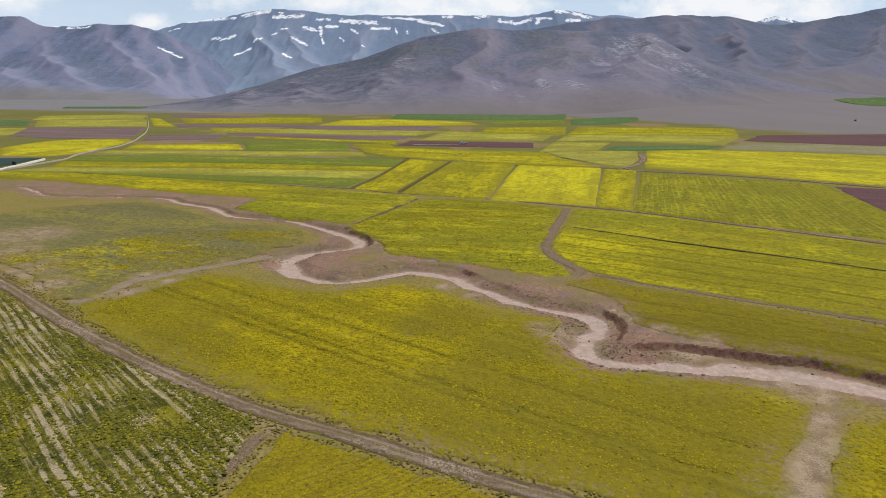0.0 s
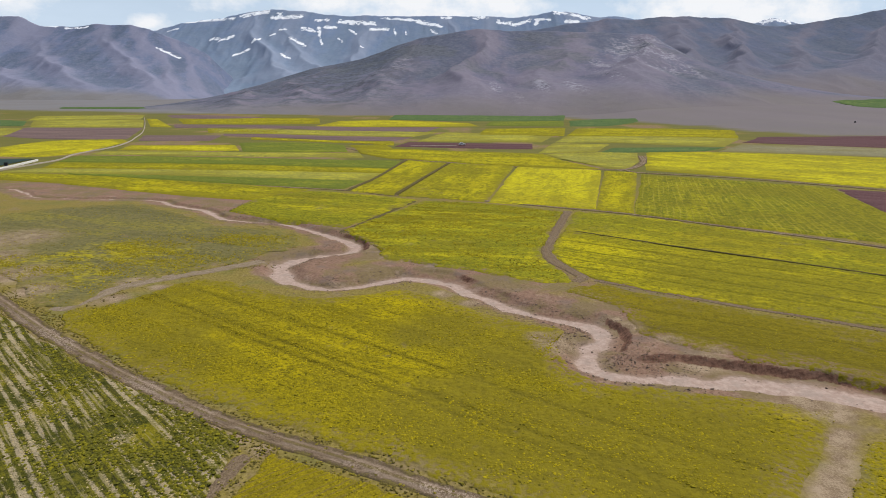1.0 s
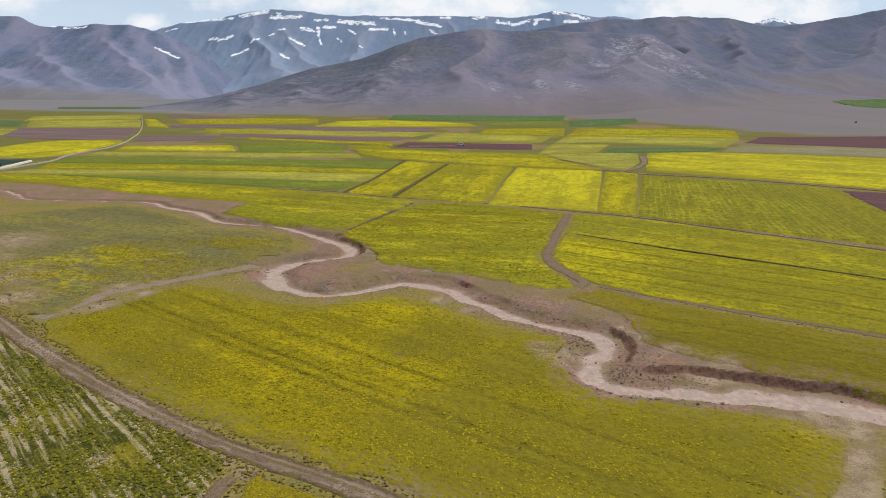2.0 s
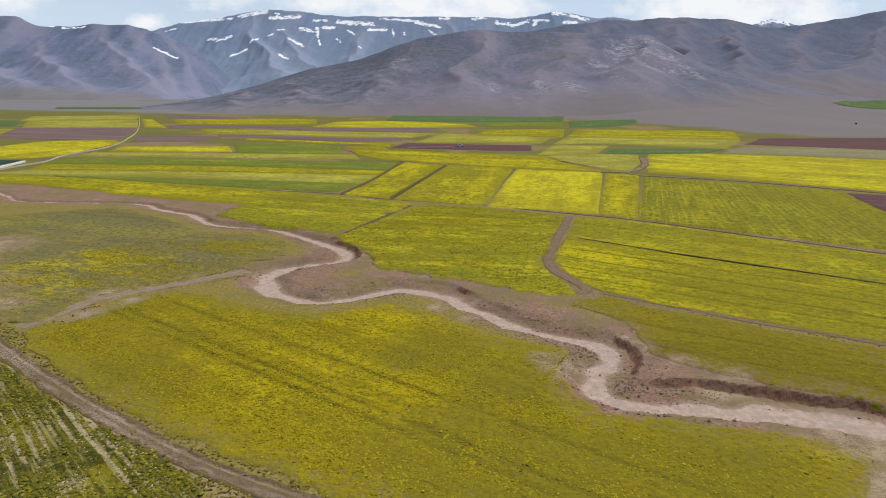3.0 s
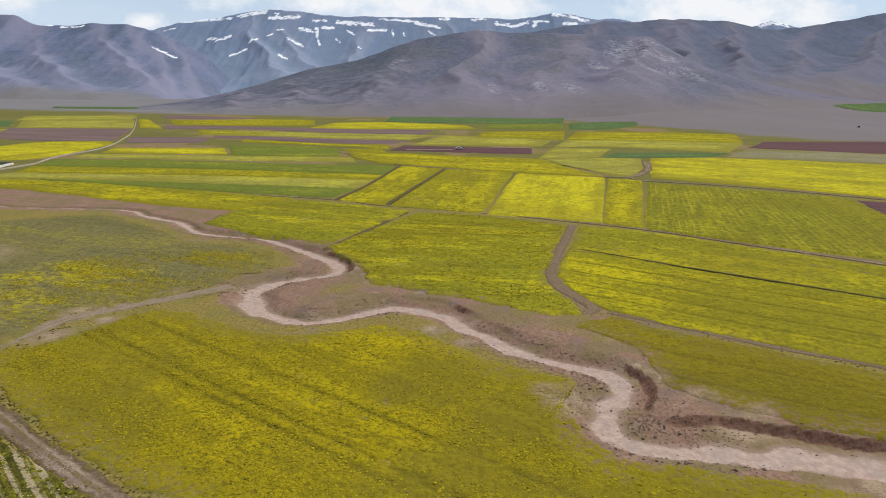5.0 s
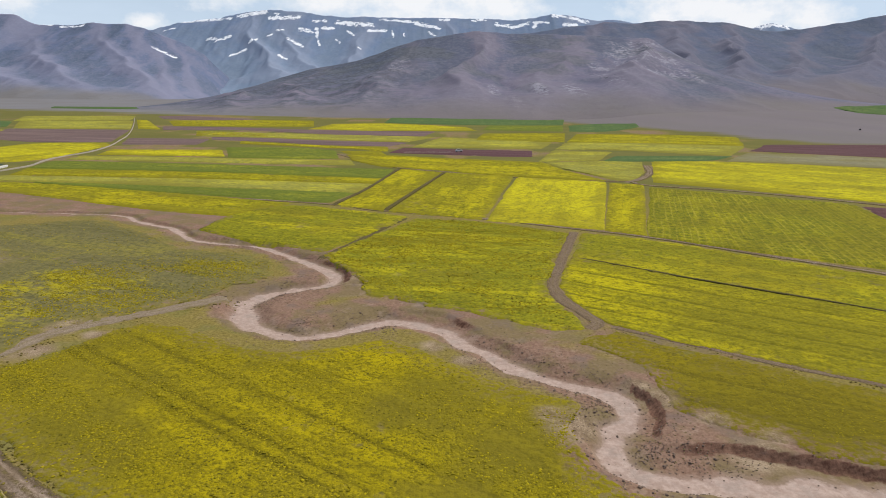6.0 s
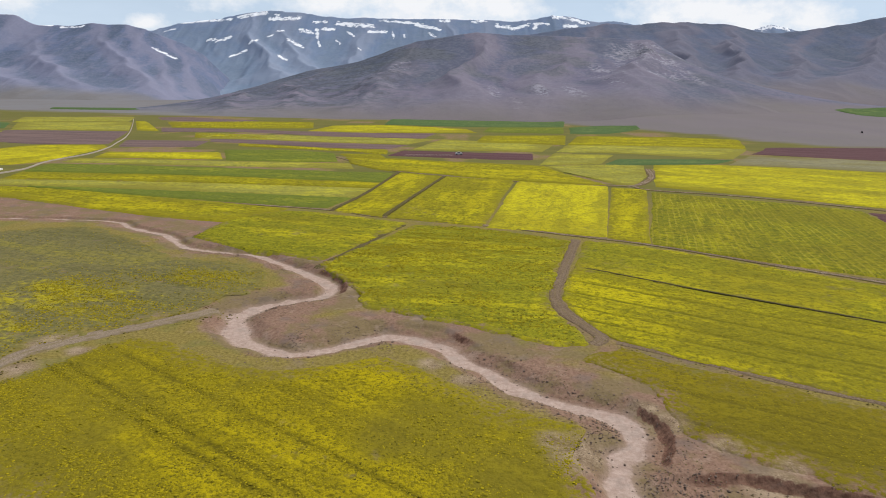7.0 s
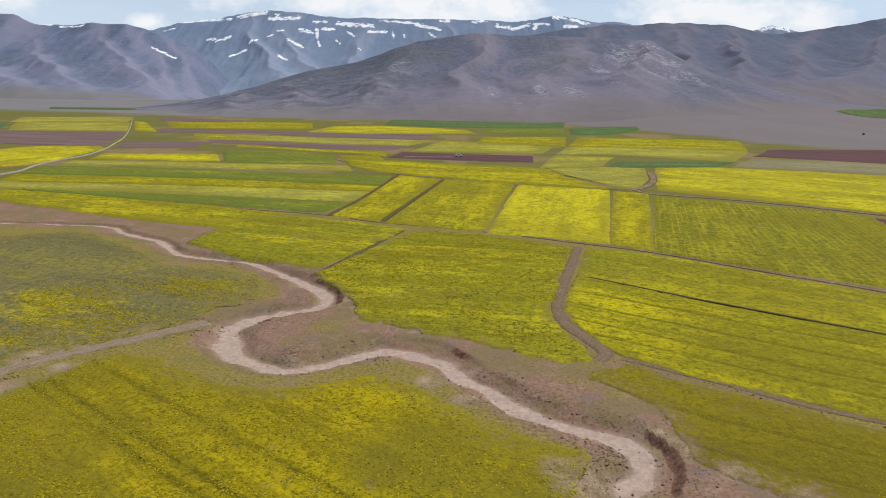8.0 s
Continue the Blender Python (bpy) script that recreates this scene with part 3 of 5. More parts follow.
def land(x, y, terms=False):
    """Height of the ground; with terms also the masks that its material reads."""
    x, y = np.asarray(x, float).ravel(), np.asarray(y, float).ravel()
    z, fan = fan_rise(x, y)
    bed, scarp, bare = np.zeros_like(x), np.zeros_like(x), np.zeros_like(x)
    near = (x > -190) & (x < 95) & (y > 20) & (y < 200)
    i = np.flatnonzero(near)
    rough_d = np.full(len(i), 1e9)
    for qx, qy in STREAM[::8]:
        rough_d = np.minimum(rough_d, (x[i] - qx) ** 2 + (y[i] - qy) ** 2)
    i = i[rough_d < 33 ** 2]
    if len(i):
        xs, ys = x[i], y[i]
        s, k = stream_terms(xs, ys)
        s = s + (fbm(xs * 0.35, ys * 0.35, 2, 5) - 0.5) * 1.3
        half, shelf, high, wide = k.T
        half = half * np.interp(xs, [-110, -50, -20], [0.5, 0.75, 0.9])
        high = high * np.clip(0.45 + 1.1 * fbm(xs * 0.16, ys * 0.16, 2, 15), 0.5, 1.25)
        half = half * (0.75 + 0.5 * fbm(xs * 0.3, ys * 0.3, 2, 16))
        deep = np.interp(xs, [-120, -60, -20], [0.3, 0.5, DEPTH])
        high = np.minimum(high, deep)
        a, b = s - half, -s - half
        up = np.where(a > 0, (deep - high) * smooth(a, 0, shelf + 0.3) + high * smooth(a, shelf, shelf + 1.1), 0)
        up = np.where(b > 0, deep * (0.35 * smooth(b, 0, 0.5) + 0.65 * smooth(b, 0.2, wide)), up)
        rough = smooth(np.abs(s), 14, 5)
        z[i] += up - deep + rough * 0.16 * (fbm(xs * 0.9, ys * 0.9, 3, 9) - 0.5)
        bed[i] = smooth(np.maximum(a, b), 0.9 * half, -0.5 * half)
        scarp[i] = np.where(a > 0, smooth(a, shelf - 0.3, shelf + 0.1) * smooth(a, shelf + 1.3, shelf + 0.9) * smooth(high, 0.35, 0.75), 0)
        far_reach = np.interp(xs, [-60, -35, -15, 60], [26, 14, 9, 8])
        near_reach = np.interp(ys, [60, 66, 72, 78, 90, 104, 112, 130, 150, 190], [4, 4, 6, 3.5, 2.5, 4, 7, 4, 3, 5])
        reach = np.where(s > 0, far_reach, near_reach)
        bare[i] = smooth(np.abs(s), reach * 1.35 + 1, reach * 0.6)
    return (z, bed, scarp, bare, fan) if terms else z


# ---- meshes ----
def make_mesh(name, verts, quads, material, smooth_faces=True, **attributes):
    me = bpy.data.meshes.new(name)
    verts, quads = np.asarray(verts, np.float32), np.asarray(quads, np.int32)
    n, c = quads.shape
    me.vertices.add(len(verts))
    me.vertices.foreach_set("co", verts.ravel())
    me.loops.add(n * c)
    me.loops.foreach_set("vertex_index", quads.ravel())
    me.polygons.add(n)
    me.polygons.foreach_set("loop_start", np.arange(0, n * c, c, dtype=np.int32))
    me.polygons.foreach_set("use_smooth", np.full(n, smooth_faces))
    me.materials.append(material)
    for key, value in attributes.items():
        me.attributes.new(key, "FLOAT", "POINT").data.foreach_set("value", np.asarray(value, np.float32).ravel())
    me.update(calc_edges=True)
    return me


def grid_quads(nu, nv):
    """Faces of a grid of nv rows of nu points."""
    i = (np.arange(nv - 1)[:, None] * nu + np.arange(nu - 1)[None, :]).ravel()
    return np.stack([i, i + 1, i + nu + 1, i + nu], 1)


def part(name, me, parent, label="", kind=""):
    ob = new(name, me)
    ob.parent = parent
    return tagged(ob, label, kind=kind)


def axis_lines(low, high, step, end_low, end_high):
    core = list(np.arange(low, high + step, step))
    d, x = step, core[-1]
    while x < end_high:
        d *= 1.11
        x += d
        core.append(min(x, end_high))
    d, x = step, core[0]
    while x > end_low:
        d *= 1.11
        x -= d
        core.insert(0, max(x, end_low))
    return np.array(core)


# bare and straw-coloured patches: x, y, radius
DRY = [(14.0, 71.0, 4.0), (12.0, 73.0, 2.4), (15.8, 67.5, 2.2), (36, 56.5, 4.5), (22.5, 80, 2), (24, 77, 2.4), (27.5, 73, 2), (32, 69.5, 1.6), (0, 89.5, 2.2), (4, 85.5, 2), (-68, 98, 7), (-60, 90, 5), (-48, 94, 3),
       (-15.5, 118, 3), (29, 67, 3), (-47, 86, 3), (-43, 91.5, 2), (-86, 122, 12), (-17, 50.5, 1.8), (-19.5, 52.3, 1.5), (-14.5, 48.3, 1.4), (-80, 108, 8)]

DRY += [(x, y, 1.7) for x, y in curve([(24.6, 33.5), (27.0, 39.8), (29.4, 43.8), (32.6, 47.8), (35.4, 51.8)], 1.0)]


def blobs(x, y, spots):
    total = np.zeros_like(x)
    for bx, by, r in spots:
        total = np.maximum(total, np.exp(-((x - bx) ** 2 + (y - by) ** 2) / (r * r)))
    return total


def build_ground():
    xs, ys = axis_lines(-148, 58, 0.34, -4900, 4900), axis_lines(44, 192, 0.34, -900, 4900)
    X, Y = np.meshgrid(xs, ys)
    z, bed, scarp, bare, fan = land(X, Y, True)
    x, y = X.ravel(), Y.ravel()
    bare = np.maximum(bare, smooth(fbm(x * 0.03, y * 0.03, 3, 3), 0.5, 0.7) * 0.6)
    bare = bare * (1 - fan)
    me = make_mesh("ground", np.stack([x, y, z], 1), grid_quads(len(xs), len(ys)), M_GROUND,
                   bed=bed, scarp=scarp, bare=bare, fan=fan, dry=blobs(x, y, DRY))
    tagged(new("ground", me), "brown steppe soil with a dry gravel stream bed", "ground", kind="structure")


build_ground()


# ---- fields ----
def patch(near, far, left=None, right=None, cell=0.4, grow=0.0, beyond=0.0):
    """A sheet between four lines; near and far run from left to right, left and right from near to far."""
    a, b = curve(near, 1.0), curve(far, 1.0)
    l = curve(left, 1.0) if left else np.array([a[0], b[0]])
    r = curve(right, 1.0) if right else np.array([a[-1], b[-1]])

    def length(q):
        return np.linalg.norm(np.diff(q, axis=0), axis=1).sum()
    lu, lv = max(length(a), length(b)), max(length(l), length(r))
    nu, nv = int(np.clip(lu / cell, 6, 420)) + 1, int(np.clip(lv / cell, 6, 420)) + 1
    a, b, l, r = resample(a, nu), resample(b, nu), resample(l, nv), resample(r, nv)
    u, v = np.linspace(0, 1, nu)[None, :, None], np.linspace(0, 1, nv)[:, None, None]
    p = (1 - v) * a[None] + v * b[None] + (1 - u) * l[:, None] + u * r[:, None]
    p = p - ((1 - u) * (1 - v) * a[0] + u * (1 - v) * a[-1] + (1 - u) * v * b[0] + u * v * b[-1])
    across = np.linalg.norm(p[:, -1] - p[:, 0], axis=1)[:, None]
    deep = np.linalg.norm(p[-1] - p[0], axis=1)[None, :]
    uu, vv = u[..., 0], v[..., 0]
    edge = np.minimum(np.minimum(uu, 1 - uu) * across, np.minimum(vv, 1 - vv) * deep)
    if grow:
        du = (p[:, -1] - p[:, 0])[:, None, :] / across[..., None]
        dv = (p[-1] - p[0])[None] / deep[..., None]
        gu = np.clip(1 - (1 - uu) * across / 8, 0, 1) - np.clip(1 - uu * across / 8, 0, 1)
        gv = np.clip(1 - (1 - vv) * deep / 8, 0, 1) - np.clip(1 - vv * deep / 8, 0, 1)
        p = p + grow * (gu[..., None] * du + 1.6 * gv[..., None] * dv)
    if beyond:
        p = p + beyond * np.clip(1 - (1 - vv) * deep / 10, 0, 1)[..., None] * (p[-1] - p[0])[None] / deep[..., None]
    return p.reshape(-1, 2), edge.ravel(), nu, nv


def field(name, crop, label, near, far, left=None, right=None, turn=None, tall=0.3, ragged=0.5, spots=(), cell=None, furrow=0.0, pitch=1.5, trams=(), thin=(), soft=1.0, grow=None, over=None, beyond=0.0):
    """One field: a sheet of crop with its own thickness, uneven rim and drill rows."""
    middle = np.mean(np.array([*near, *far], float), axis=0)
    far_off = max(40.0, float(np.hypot(*middle)))
    cell = cell or max(0.4, far_off / 160)
    p, edge, nu, nv = patch(near, far, left, right, cell, grow=float(np.interp(far_off, [80, 110, 150, 240, 600], [0.0, 0.3, 0.55, 0.8, 0.8])) if grow is None else grow, beyond=beyond)
    if turn is None:
        d = np.array(near[-1], float) - np.array(near[0], float)
        turn = math.degrees(math.atan2(d[1], d[0]))
    c, s = math.cos(radians(turn)), math.sin(radians(turn))
    x, y = p.T
    rim = np.clip(1 - edge / 3.0, 0, 1)
    wob = ragged * (1 if far_off < 160 else 2)
    f = 0.25 if far_off < 160 else 0.06
    x = x + rim * wob * 2 * (fbm(x * f, y * f, 3, 21) - 0.5)
    y = y + rim * wob * 2 * (fbm(x * f + 40, y * f, 3, 22) - 0.5)
    along, row = x * c + y * s, -x * s + y * c
    reach = soft * min(2.5, far_off / 75)
    sunk = smooth(edge, 0.0, 0.4 + far_off / 250)
    grain = 0.55 if far_off < 160 else 0.15
    edge = edge + reach * 0.2 + reach * 2.0 * (fbm(x * grain, y * grain, 4, 27, 0.6) - 0.5)
    rise = smooth(edge, -0.2, 0.6 + far_off / 300) * sunk
    terms = (over(x, y),) if over else land(x, y, True)
    z = terms[0] - 0.22 + rise * (0.22 + tall * (0.35 + 0.65 * fbm(x * 1.3, y * 1.3, 3, 31)) + far_off * 0.0006)
    bare, dry = (terms[3], blobs(x, y, DRY)) if far_off < 200 else (x * 0, x * 0)
    straw = np.zeros_like(x)
    if crop == "stubble":
        line = row + 1.2 * (fbm(along * 0.06, row * 0.1, 2, 83) - 0.5)
        straw = 0.5 + 0.5 * np.sin(line * 2 * math.pi / 0.95) + 1.3 * (fbm(line * 0.45, along * 0.04, 2, 82) - 0.5) + 1.1 * (fbm(x * 0.14, y * 0.14, 3, 84) - 0.5)
        straw = straw - 0.18 * smooth(x, -34, -22) * smooth(y, 44, 52) + 0.15 * smooth(x, -36, -50)
        straw = smooth(straw, 0.40, 1.10) * (0.20 + 0.95 * fbm(x * 0.7, y * 0.7, 3, 85)) + 0.5 * blobs(x, y, spots)
    tram = np.zeros_like(x)
    for at in trams:
        tram = np.maximum(tram, np.exp(-((row - at + 0.8 * (fbm(along * 0.05, along * 0, 2, 61) - 0.5)) / 0.34) ** 2))
    z = z - rise * tram * 0.6 * tall
    if furrow:
        z = z + rise * furrow * np.sin(row * 2 * math.pi / pitch)
    me = make_mesh(name, np.stack([x, y, z], 1), grid_quads(nu, nv), CROPS[crop], row=row, along=along, edge=edge, tram=tram, away=np.full_like(x, far_off), bare=bare, dry=dry, straw=straw, bloom=blobs(x, y, spots) - blobs(x, y, thin))
    ob = tagged(new(name, me), label, "field", "fields of the plain")
    return ob, (x, y, z, edge, row, along, straw)


def scatter(owner, sheet, count, size, material, seed, label, keep=None, name="foliage", lift=0.0, rim=2.5, low=0.36, high=0.60):
    """Single plants over a sheet, joined: each a small uneven clump with a tip."""
    x, y, z, edge, row, along = sheet[:6]
    rng = np.random.default_rng(seed)
    chance = smooth(edge, 0.0, rim) * smooth(fbm(row * 0.5, along * 0.06, 3, seed) * 0.5 + fbm(x * 0.25, y * 0.25, 3, seed + 7) * 0.5, low, high)
    if keep is not None:
        chance = chance * keep
    i = rng.choice(len(x), count, p=chance / chance.sum())
    px, py, pz = x[i] + rng.normal(0, 0.25, count), y[i] + rng.normal(0, 0.25, count), z[i] - 0.06 + lift
    r = size * rng.uniform(0.55, 1.3, count)
    h = r * rng.uniform(0.6, 1.1, count)
    clumps(name, px, py, pz, r, h, material, rng, owner, label)


def clumps(name, px, py, pz, r, h, material, rng, owner, label):
    n, k = len(px), 5
    turn = rng.uniform(0, 2 * math.pi, n)[:, None] + np.arange(k)[None] * 2 * math.pi / k
    wob = rng.uniform(0.65, 1.3, (n, k))
    low = np.stack([px[:, None] + 0.7 * r[:, None] * wob * np.cos(turn), py[:, None] + 0.7 * r[:, None] * wob * np.sin(turn), np.repeat(pz[:, None], k, 1)], 2)
    turn2 = turn + 0.5
    wob2 = rng.uniform(0.6, 1.35, (n, k))
    mid = np.stack([px[:, None] + r[:, None] * wob2 * np.cos(turn2), py[:, None] + r[:, None] * wob2 * np.sin(turn2),
                    pz[:, None] + h[:, None] * rng.uniform(0.4, 0.8, (n, k))], 2)
    top = np.stack([px + rng.normal(0, 0.2, n) * r, py + rng.normal(0, 0.2, n) * r, pz + h], 1)[:, None, :]
    verts = np.concatenate([low, mid, top], 1).reshape(-1, 3)
    base = np.arange(n)[:, None] * (2 * k + 1)
    tris = []
    for j in range(k):
        q = (j + 1) % k
        tris += [(j, q, k + q), (j, k + q, k + j), (k + j, k + q, 2 * k)]
    tris = (base[:, None, :] + np.array(tris)[None]).reshape(-1, 3)
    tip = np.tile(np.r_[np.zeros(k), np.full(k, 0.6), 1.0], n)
    me = make_mesh(name, verts, tris, material, False, tip=tip)
    return part(name, me, owner, label, "stuff")


MEADOW_BLOOM = [(-55.5, 112, 10), (-48, 107, 8), (-41, 122, 6), (-66, 109, 6), (-57, 95, 6), (-45, 103, 4), (-63, 101, 6), (-75, 104, 4), (-50, 117, 6), (-62, 117, 5)]

F3, F3_sheet = field("mustard_field", "near", "mustard field in yellow bloom between dirt track and stream",
      [(-50.5, 77.3), (-39.5, 68.4), (-29.3, 60.5), (-21.3, 55.1), (-14.9, 51.8), (-9.1, 48.8), (-3.9, 46.0), (0.8, 43.5), (5.0, 41.4), (9.0, 39.7), (12.7, 37.9), (22.6, 35.1)],
      [(-50.5, 80.0), (-45.6, 82.8), (-41.9, 89.0), (-38.0, 94.5), (-30.7, 91.6), (-24.4, 88.0), (-18.8, 85.7), (-12.4, 87.4), (-7.6, 89.8), (-2.3, 87.1), (3.4, 81.2), (9.9, 76.5), (14.4, 74.3), (12.5, 69.4), (13.3, 62.7), (16.3, 59.7), (21.2, 58.5), (26.5, 57.0), (31.6, 55.9), (36.9, 54.2)], beyond=2.2, turn=-35.6, tall=0.12, ragged=0.8, soft=1.6, thin=[(20, 45, 11), (12, 52, 10), (25, 52, 8), (28, 46, 6), (8, 68, 7), (0, 74, 6), (-30, 66, 5), (9, 42, 6)], trams=[45.2, 46.9, 52.3], cell=0.3, right=[(22.9, 35.6), (24.7, 39.6), (27.7, 44.0), (32.4, 48.7), (36.9, 54.2)])
F1, F1_sheet = field("sparse_field", "stubble", "sparse green crop in rows with pale straw strips",
      [(-69.9, 53.7), (-32.4, 34.3), (-16.3, 34.5)],
      [(-93.1, 107.0), (-65.7, 86.0), (-49.0, 72.6), (-32.3, 60.4), (-20.5, 52.9), (-16.7, 50.0)], turn=-45, tall=0.2, cell=0.2, furrow=0.02, pitch=1.15, spots=[(-26.8, 49.5, 1.6), (-33, 48, 1.2)])
F2, F2_sheet = field("mustard_field", "fine_rows", "ochre mustard field in fine rows beside a dirt track",
      [(-17.1, 34.5), (10.0, 34.9)],
      [(-14.0, 48.7), (-6.7, 45.3), (-1.0, 42.4), (4.1, 39.7), (7.8, 37.3)], turn=41, tall=0.1, cell=0.15, furrow=0.035, pitch=0.62)
F4, F4_sheet = field("mustard_field", "near", "yellow-green mustard patch beside bare straw ground",
      [(25.8, 35.6), (42.3, 35.9)],
      [(37.2, 50.6), (58.3, 52.1)], left=[(25.9, 35.6), (27.9, 39.7), (31.0, 44.1), (34.8, 48.7), (37.2, 50.6)], turn=-30, tall=0.1, ragged=0.8, soft=1.6, cell=0.3)
F5, F5_sheet = field("meadow", "meadow", "grey-green rough meadow with patches of yellow bloom",
      [(-86.4, 106.4), (-70.0, 97.3), (-52.5, 82.2), (-50.1, 91.4), (-43.3, 98.6), (-36.8, 104.6), (-31.2, 113.8), (-28.0, 118.6)],
      [(-116.9, 139.2), (-107.9, 145.1), (-103.8, 151.3), (-94.9, 158.1), (-81.9, 162.1), (-64.9, 150.3), (-50.4, 137.4), (-39.1, 134.0), (-30.1, 127.9)], turn=-20, tall=0.12, ragged=2.0, soft=2.0, cell=0.5, spots=MEADOW_BLOOM)
F8, F8_sheet = field("mustard_field", "green_mustard", "yellow-green mustard field above a bend of the stream",
      [(-21.4, 133.4), (-15.6, 123.4), (-12.0, 116.8), (-10.8, 110.8), (-5.2, 107.2), (3.0, 104.0), (10.0, 99.8), (15.6, 96.9), (20.7, 97.2)],
      [(-5.8, 170.5), (11.0, 168.2), (30.6, 158.4)], grow=0.8, turn=-8, tall=0.18, ragged=1.0, soft=1.3, cell=0.45, right=[(20.7, 97.2), (20.6, 101.5), (18.8, 108.2), (18.2, 113.5), (19.2, 120.0), (24.2, 136.4), (30.4, 155.9)])
F9b, F9b_sheet = field("mustard_field", "mustard", "bright yellow mustard field beside a dirt path",
      [(24.3, 98.9), (32.2, 92.5), (42.5, 86.0), (51.6, 80.4), (58.1, 76.6), (69.4, 70.2)],
      [(26.3, 131.9), (37.0, 126.1), (55.0, 113.6), (73.5, 98.8), (86.5, 89.2)], grow=0.8, turn=-33, tall=0.15, cell=0.35, thin=[(72, 90, 22), (90, 97, 20), (56, 90, 14), (44, 96, 8)], trams=[100.5, 105.0, 111.5, 118.0], left=[(24.3, 98.9), (22.2, 104.2), (21.0, 109.5), (20.9, 115.0), (22.4, 122.0), (26.1, 132.0)])
F9a, F9a_sheet = field("mustard_field", "green_mustard", "yellow-green mustard strip below a dirt road",
      [(26.3, 131.9), (36.8, 125.5), (54.8, 113.1), (73.2, 98.5), (86.3, 88.9)],
      [(33.3, 156.1), (46.5, 150.3), (65.0, 135.4), (86.5, 117.6), (101.2, 105.5)], grow=0.8, turn=-37, tall=0.25, thin=[(78, 112, 18), (92, 108, 16), (64, 122, 10)])
F10, F10_sheet = field("mustard_field", "dull", "olive-yellow mustard field above the stream's cut bank",
      [(18.6, 91.0), (23.6, 86.7), (25.5, 81.7), (25.6, 74.3), (28.9, 71.5), (34.3, 67.9), (39.5, 65.4), (47.3, 61.0), (57.0, 56.4)],
      [(23.8, 95.3), (31.1, 89.3), (41.1, 83.0), (49.9, 77.5), (56.0, 73.6), (66.6, 67.1)], grow=0.8, turn=-31, tall=0.12, cell=0.35, ragged=1.2, soft=1.5, thin=[(40, 72, 8), (30, 80, 5)], trams=[79.5, 86.0])
field("mustard_field", "mustard", "long yellow mustard strip along the bare flood plain",
      [(-168.9, 213.6), (-154.1, 209.7), (-117.6, 197.4), (-82.6, 180.8), (-63.4, 174.2), (-51.8, 170.6)],
      [(-179.9, 227.9), (-165.2, 225.1), (-130.8, 220.1), (-95.3, 209.4), (-66.8, 199.6), (-41.6, 190.5)])
F7, F7_sheet = field("mustard_field", "green_mustard", "green mustard field with yellow rim beside the stream",
      [(-53.9, 154.6), (-39.1, 143.8), (-30.1, 139.4), (-22.0, 135.2)],
      [(-51.7, 176.7), (-40.0, 187.1), (-23.6, 181.0), (-6.9, 172.4)], turn=-20)
field("mustard_field", "mustard", "yellow-green mustard plot between grassy baulks",
      [(-28.8, 188.7), (-14.6, 180.3)],
      [(-17, 281), (2, 270)], turn=80, ragged=0.2, soft=0.5, tall=0.2)
field("mustard_field", "mustard", "yellow mustard plot between grassy baulks",
      [(-13.9, 180.3), (11.4, 171.1)],
      [(2, 270), (29, 260)], turn=80, ragged=0.2, soft=0.5, tall=0.2)
field("mustard_field", "bright", "bright yellow mustard plot in full bloom",
      [(12.1, 170.2), (39.5, 161.2)],
      [(30, 258), (62.5, 247.5)], turn=75, ragged=0.2, soft=0.5, tall=0.2)
field("mustard_field", "mustard", "narrow yellow mustard strip with drill rows",
      [(39.6, 160.4), (47.5, 154.2)],
      [(63.2, 245.6), (74.3, 240.5)], turn=72, ragged=0.2, soft=0.5, tall=0.2)
field("mustard_field", "drilled", "wide yellow-green mustard field with visible drill rows",
      [(47.8, 153.4), (67.3, 140.6), (90.6, 123.5), (101.0, 114.8)],
      [(74.4, 235.1), (102.7, 218.5), (126.3, 202.6)], turn=72, thin=[(116, 191, 16), (110, 174, 15), (104, 158, 13), (98, 145, 11), (98, 190, 10)])
field("ploughed_field", "maroon", "ploughed field of bare maroon soil",
      [(101.0, 118.9), (110.9, 110.4)],
      [(126.4, 200.1), (177.0, 180.4)], turn=-35, tall=0.05)
field("mustard_field", "bright", "long bright yellow mustard field beyond the road",
      [(81, 250), (108.7, 231.6), (146.1, 203.5), (172.3, 184.4)],
      [(107, 330), (141, 335), (181, 325), (219, 309), (265, 287)])
field("mustard_field", "mustard", "yellow mustard wedge along a dirt path",
      [(-43, 314), (-24, 288), (0, 279), (17, 266), (49, 253), (64.7, 249.5)],
      [(-50, 341), (-29, 342), (3, 330), (44, 319), (48, 316)], turn=-20, right=[(64.7, 249.5), (54, 283), (48, 316)])
field("fallow_field", "olive", "olive fallow triangle beside a forked path",
      [(54, 293), (68, 254), (75, 254), (87, 282)],
      [(50, 316), (81, 328), (101, 326)])
field("wheat_field", "wheat", "narrow dark green wheat strip",
      [(81, 328), (114, 334), (144, 343)],
      [(96, 359), (136, 365), (166, 368)], tall=0.2)
field("fallow_field", "olive", "pale olive crop field",
      [(48, 323), (81, 332)],
      [(67, 391), (101, 385)])
field("fallow_field", "olive", "olive-green crop strip with yellow bloom",
      [(71, 402), (109, 400), (166, 372)],
      [(88, 461), (152, 466), (213, 452)])
field("mustard_field", "mustard", "dull yellow mustard field at the foot of the slope",
      [(90, 467), (165, 467), (216, 459)],
      [(121, 579), (202, 588), (260, 564)])
field("fallow_field", "sage", "pale sage-green fallow strip",
      [(148, 339), (182, 328), (221, 312), (265, 287)],
      [(187, 396), (231, 385), (262, 370), (322, 351)], tall=0.1)
